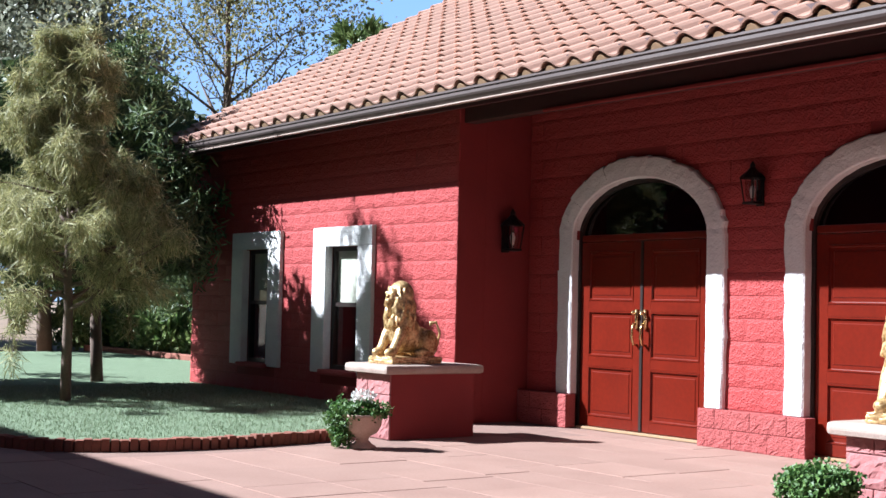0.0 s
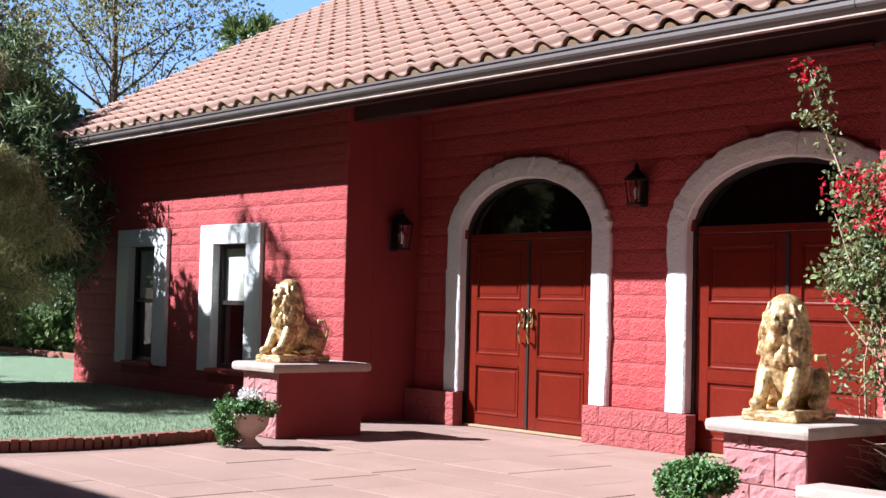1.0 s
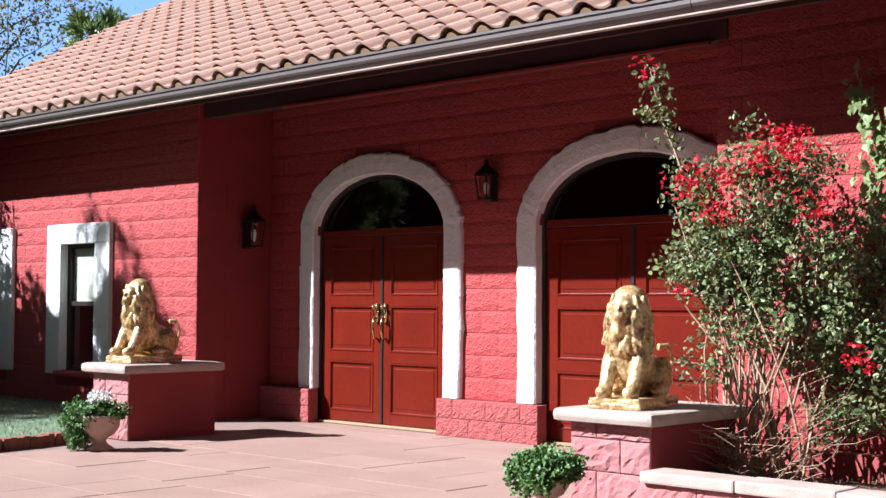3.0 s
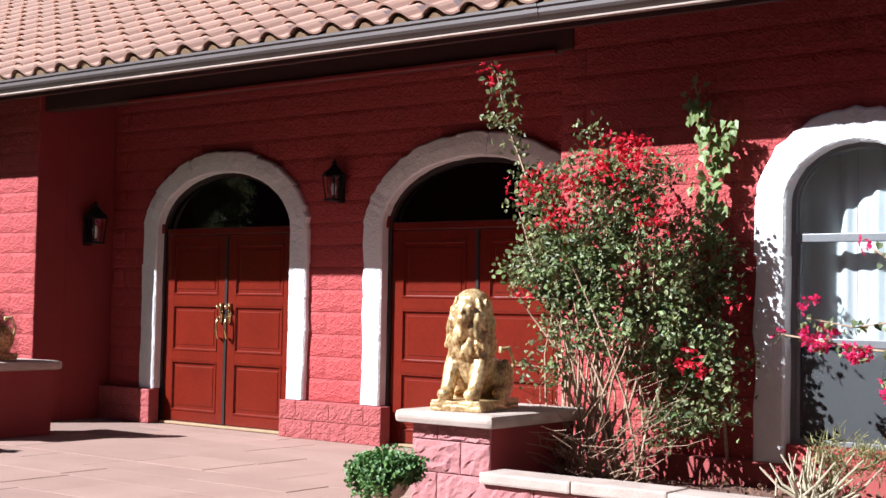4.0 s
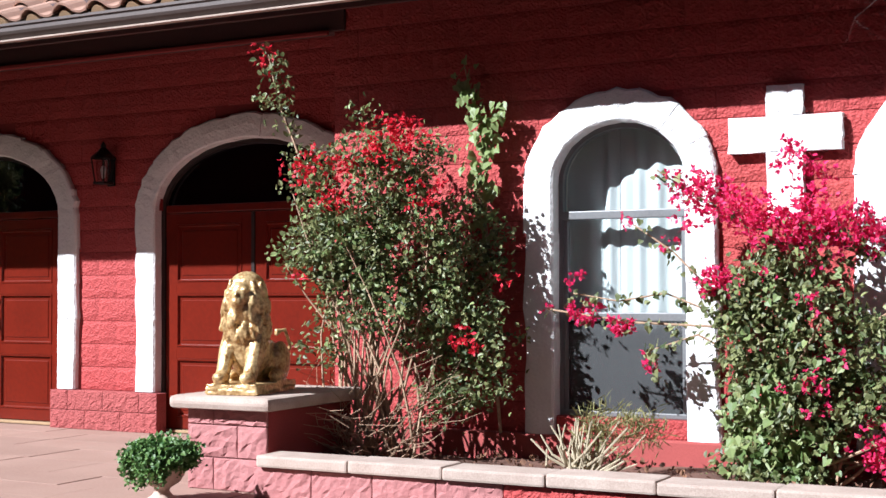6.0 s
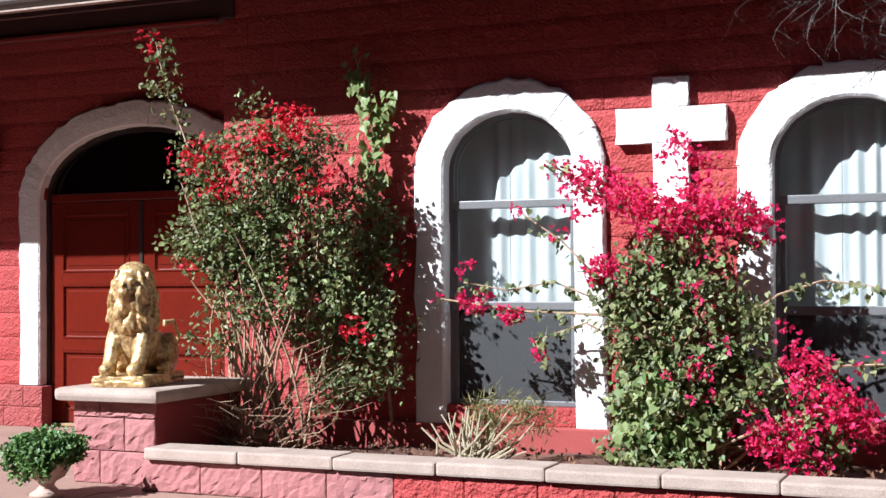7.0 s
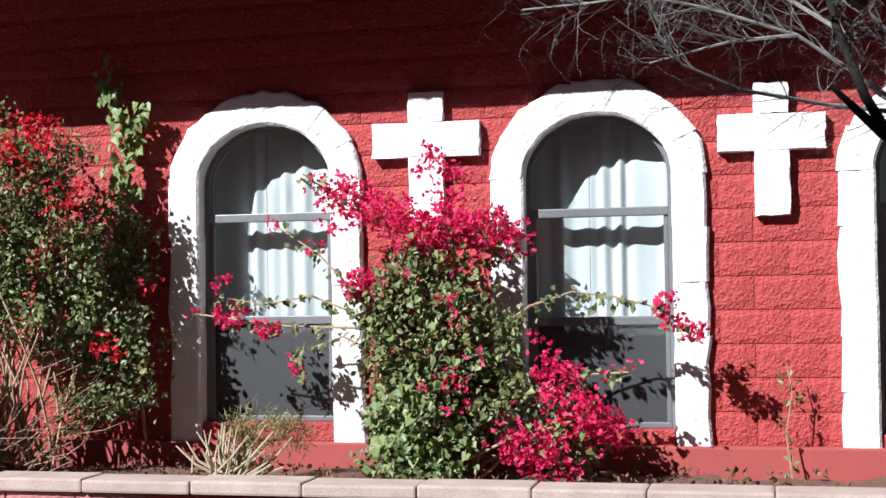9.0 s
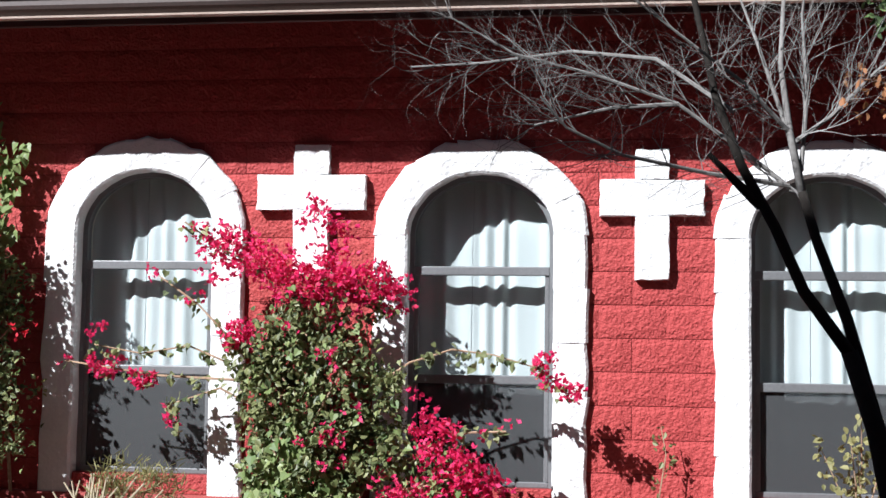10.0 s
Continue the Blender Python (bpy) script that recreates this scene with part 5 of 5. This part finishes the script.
tree_of("pine_tree", "young olive-green pine with drooping needle sprays and a bare lower trunk", (-12.6, -2.95, 0.05), 4.05, 38, 3, "fine", NEEDLE, 0.17, 52, 0.045, (0, 0, -0.5), tip=0.02, depth=2, radius=0.065, up=0.3, first=0.24, reach=0.235, wild=0.42)
tree_of("conifer_tree", "dense dark conifer shading the house corner", (-15.9, -1.3, 0.05), 4.2, 40, 4, "blade", CORNER, 0.15, 26, 0.10, (0, 0, 0.15), depth=2, radius=0.09, up=0.2, first=0.3, reach=0.35)
tree_of("sparse_tree", "tall thinly leaved tree with open branches", (-31.5, 8.0, 0), 11.0, 22, 5, "leaf", SPARSE, 0.11, 4, 0.26, (0, 0, -0.3), depth=3, radius=0.20, up=0.7, first=0.35, reach=0.33, kids=3)
tree_of("eucalyptus_tree", "large grey-green tree with fine dense leaves", (-43.0, 6.4, 0), 12.5, 30, 6, "leaf", GREYLEAF, 0.24, 22, 0.36, (0, 0, -0.3), depth=2, radius=0.3, up=0.6, first=0.25, reach=0.38)
tree_of("backdrop_tree", "dark leafy tree behind the lawn", (-27.5, 2.0, 0), 5.6, 24, 7, "leaf", CONIFER, 0.24, 18, 0.3, (0, 0, -0.2), depth=2, radius=0.18, up=0.5, first=0.15, reach=0.42)
tree_of("backdrop_tree", "dark leafy tree behind the lawn", (-33.0, 0.5, 0), 6.5, 24, 8, "leaf", CONIFER, 0.26, 18, 0.34, (0, 0, -0.2), depth=2, radius=0.18, up=0.5, first=0.15, reach=0.42)
tree_of("backdrop_tree", "dark leafy tree behind the lawn", (-30.5, 6.0, 0), 5.2, 24, 9, "leaf", CONIFER, 0.26, 18, 0.34, (0, 0, -0.2), depth=2, radius=0.18, up=0.5, first=0.15, reach=0.42)
tree_of("backdrop_tree", "dark leafy tree behind the lawn", (-37.0, -1.5, 0), 6.0, 22, 10, "leaf", CONIFER, 0.28, 16, 0.36, (0, 0, -0.2), depth=2, radius=0.18, up=0.5, first=0.15, reach=0.42)

# Trees added outside the view to cast turf shade and wall dapples.
tree_of("shade_tree", "unseen leafy tree added beside the lawn to shade the turf", (-17.2, -5.3, 0), 5.6, 30, 17, "leaf", CONIFER, 0.2, 14, 0.2, (0, 0, -0.2), depth=2, radius=0.12, up=0.4, first=0.3, reach=0.28)
tree_of("shade_tree", "unseen slender open tree added at the lawn's side to dapple the house wall", (-15.7, -3.95, 0), 5.3, 8, 15, "leaf", CORNER, 0.11, 5, 0.07, (0, 0, -0.2), depth=1, radius=0.05, up=0.7, first=0.5, reach=0.09)
tree_of("shade_tree", "unseen tall slender tree added beside the lawn to dapple the house wall", (-16.2, -6.5, 0), 8.5, 6, 16, "leaf", CORNER, 0.11, 5, 0.07, (0, 0, -0.2), depth=1, radius=0.06, up=0.7, first=0.86, reach=0.06, tip=0.03)

palm = thing("palm_tree", "tall palm with a tuft of stiff green fronds", "tree", (-24.2, 8.0, 0))
part("trunk", join([tube([(0, 0, 0), (0.1, 0, 3.5), (0, 0, 6.8)], [0.2, 0.17, 0.15], 10)]), BARK, palm)
r = random.Random(2)
for k in range(26):
    a, e = k * 2.4, r.uniform(-0.3, 1.2)
    d = Vector((math.cos(a) * math.cos(e), math.sin(a) * math.cos(e), math.sin(e)))
    rib = [Vector((0, 0, 6.9)) + d * s + Vector((0, 0, -0.12 * s * s)) for s in (0, 0.28, 0.5, 0.72)]
    fp = np.array([rib[2].lerp(rib[3], r.random()) for _ in range(46)])
    v, f = leaves(fp, "blade", 0.36, tuple(d * 1.6), 0.6, rng)
    part("frond", join([tube(rib, [0.02, 0.016, 0.012, 0.006], 4), (v, f)]), PALM, palm)

# border bed behind the lawn
bed = thing("border_edging", "low red brick edging of the far flower bed", "kerb", kind="structure")
part("edging", solid(-27, -16.2, 2.7, 2.85, 0.0, 0.17, bevel=0.02), BRICK, bed)


def shrub(at, rad, seed, mat, leaf, size, label, n=130, per=14, lean=(0, 0, 0.3), wild=1.0):
    g = np.random.default_rng(seed)
    t = thing("garden_shrub", label, "shrub", at, group="border shrubs")
    c = cloud([(0, 0, rad[2], *rad), (rad[0] * 0.5, -0.1, rad[2] * 0.7, rad[0] * 0.6, rad[1] * 0.7, rad[2] * 0.7)], n, g)
    P = (c[:, None] + g.normal(size=(n, per, 3)) * 0.07).reshape(-1, 3)
    part("foliage", leaves(P, leaf, size, lean, wild, g), mat, t)
    part("stems", join([tube([(0, 0, 0), tuple(c[i])], [0.02, 0.006], 4) for i in range(12)]), BARK, t)


for k, x in enumerate(np.linspace(-30, -17.5, 11)):
    shrub((float(x), 3.6 + 0.5 * math.sin(k * 2.1), 0), (0.8, 0.6, 0.62 + 0.2 * math.sin(k * 1.7)), 40 + k, VINE if k % 2 else PALM, "leaf", 0.15, "low sunlit green garden shrub in the border bed")
for k, (x, y) in enumerate(((-20.6, 3.3), (-19.3, 3.5), (-23.5, 3.2))):
    shrub((x, y, 0), (0.55, 0.5, 0.75), 60 + k, VINE, "blade", 0.5, "spiky sword-leaved plant in the border bed", 40, 10, (0, 0, 0.9), 0.7)

# turf blades
g = np.random.default_rng(12)
n = 26000
gx, gy = g.uniform(-15.2, -8.3, n), g.uniform(-4.7, -0.1, n)
ok = (gx < -9.0) | ((gy > -4.3) & (gx < -8.45) & (gy < -1.8))
bl = np.column_stack([gx, gy, np.full(n, 0.06)])[ok]
tagged(part("turf_blades", leaves(bl, "blade", 0.035, (0, 0, 1.2), 0.6, g), TURF), "short green turf blades on the lawn", "grass", kind="stuff")

# ---- unseen things added behind the camera for shade and reflections ----
nb = thing("neighbour_building", "unseen plain building added across the patio to cast shade", "building", (0, 0, 0))
part("wall", solid(-34, 16, -19.0, -11.5, 0, 6.35), PLAIN_RED, nb)
part("roof", solid(-34.4, -8.0, -19.5, -10.9, 6.35, 6.5), TILE, nb)
# Taller part added to shade the ground in front of the planter.
part("upper_storey", solid(-7.6, 16, -19.0, -11.5, 6.35, 8.5), PLAIN_RED, nb)
part("roof", solid(-7.99, 16.4, -19.5, -10.9, 8.5, 8.65), TILE, nb)
# Out-of-view trees added to hold back low skylight and fill reflections.
for k, (x, y) in enumerate(((-3, -27), (5, -29), (12, -26), (20, -9))):
    tree_of("garden_tree", "unseen broad leafy tree added behind the patio to block low sky", (x, y, 0), 9.5, 22, 70 + k, "leaf", CONIFER, 0.45, 10, 0.55, (0, 0, -0.2), depth=2, radius=0.25, up=0.5, first=0.12, reach=0.42)

# far sky beyond the garden
skym = bpy.data.materials.new("far_sky")
skym.use_nodes = True
kn, kl = skym.node_tree.nodes, skym.node_tree.links
kn.remove(kn["Principled BSDF"])
em, ramp, sep, tc, mr = kn.new("ShaderNodeEmission"), kn.new("ShaderNodeValToRGB"), kn.new("ShaderNodeSeparateXYZ"), kn.new("ShaderNodeTexCoord"), kn.new("ShaderNodeMapRange")
mr.inputs["From Max"].default_value = 170
ramp.color_ramp.elements[0].color, ramp.color_ramp.elements[1].color = (0.20, 0.27, 0.36, 1), (0.075, 0.165, 0.36, 1)
kl.new(tc.outputs["Object"], sep.inputs[0])
kl.new(sep.outputs["Z"], mr.inputs["Value"])
kl.new(mr.outputs[0], ramp.inputs[0])
kl.new(ramp.outputs[0], em.inputs[0])
kl.new(em.outputs[0], kn["Material Output"].inputs[0])
vs = [(-420 * math.sin(radians(a)), 420 * math.cos(radians(a)), z) for z in (-2, 60, 170) for a in range(10, 96, 5)]
m = len(range(10, 96, 5))
back = part("backdrop", (vs, [(j * m + i, j * m + i + 1, (j + 1) * m + i + 1, (j + 1) * m + i) for j in range(2) for i in range(m - 1)]), skym)
tagged(back, "clear pale blue sky beyond the trees", "sky", kind="structure")

# ---- pieces of walls and pavement ----
lay_blocks(wall_right, RECR + 0.004, EAST, 0.02, 0.262, TOP, right_cuts)
lay_blocks(wall_left, WEST, RECL - 0.004, WESTY + 0.02, 0.06, TOP, left_cuts)
lay_blocks(wall_door, RECL + 0.005, RECR - 0.005, DOORY - 0.0025, 0.345, TOP, door_cuts)

# flagstones in broken courses
rng, y = random.Random(3), -13.0
stones = 0
far_stones = bmesh.new()
while y < DOORY - 0.08:
    d = rng.choice((0.42, 0.55, 0.62))
    y1 = min(y + d, DOORY - 0.05)
    x = -12.9 + rng.uniform(0, 0.5)
    while x < -1.95:
        w = min(rng.choice((0.55, 0.75, 0.95, 1.15)), max(0.3, -1.4 - x))
        if not (x < -8.3 and y > -4.9):
            near = -10 < x < -1 and y > -6.0 and stones < 290
            h = rng.uniform(-0.002, 0.002)
            if near:
                part("flagstone", solid(x + 0.0035, x + w - 0.0035, y + 0.0035, y1 - 0.0035, -0.03, h, bevel=0.003), PAVE, paving)
                stones += 1
            else:
                box(far_stones, x + 0.006, x + w - 0.006, y + 0.006, y1 - 0.006, -0.03, h)
        x += w
    y = y1
tagged(part("flagstones", far_stones, PAVE, paving), kind="stuff")
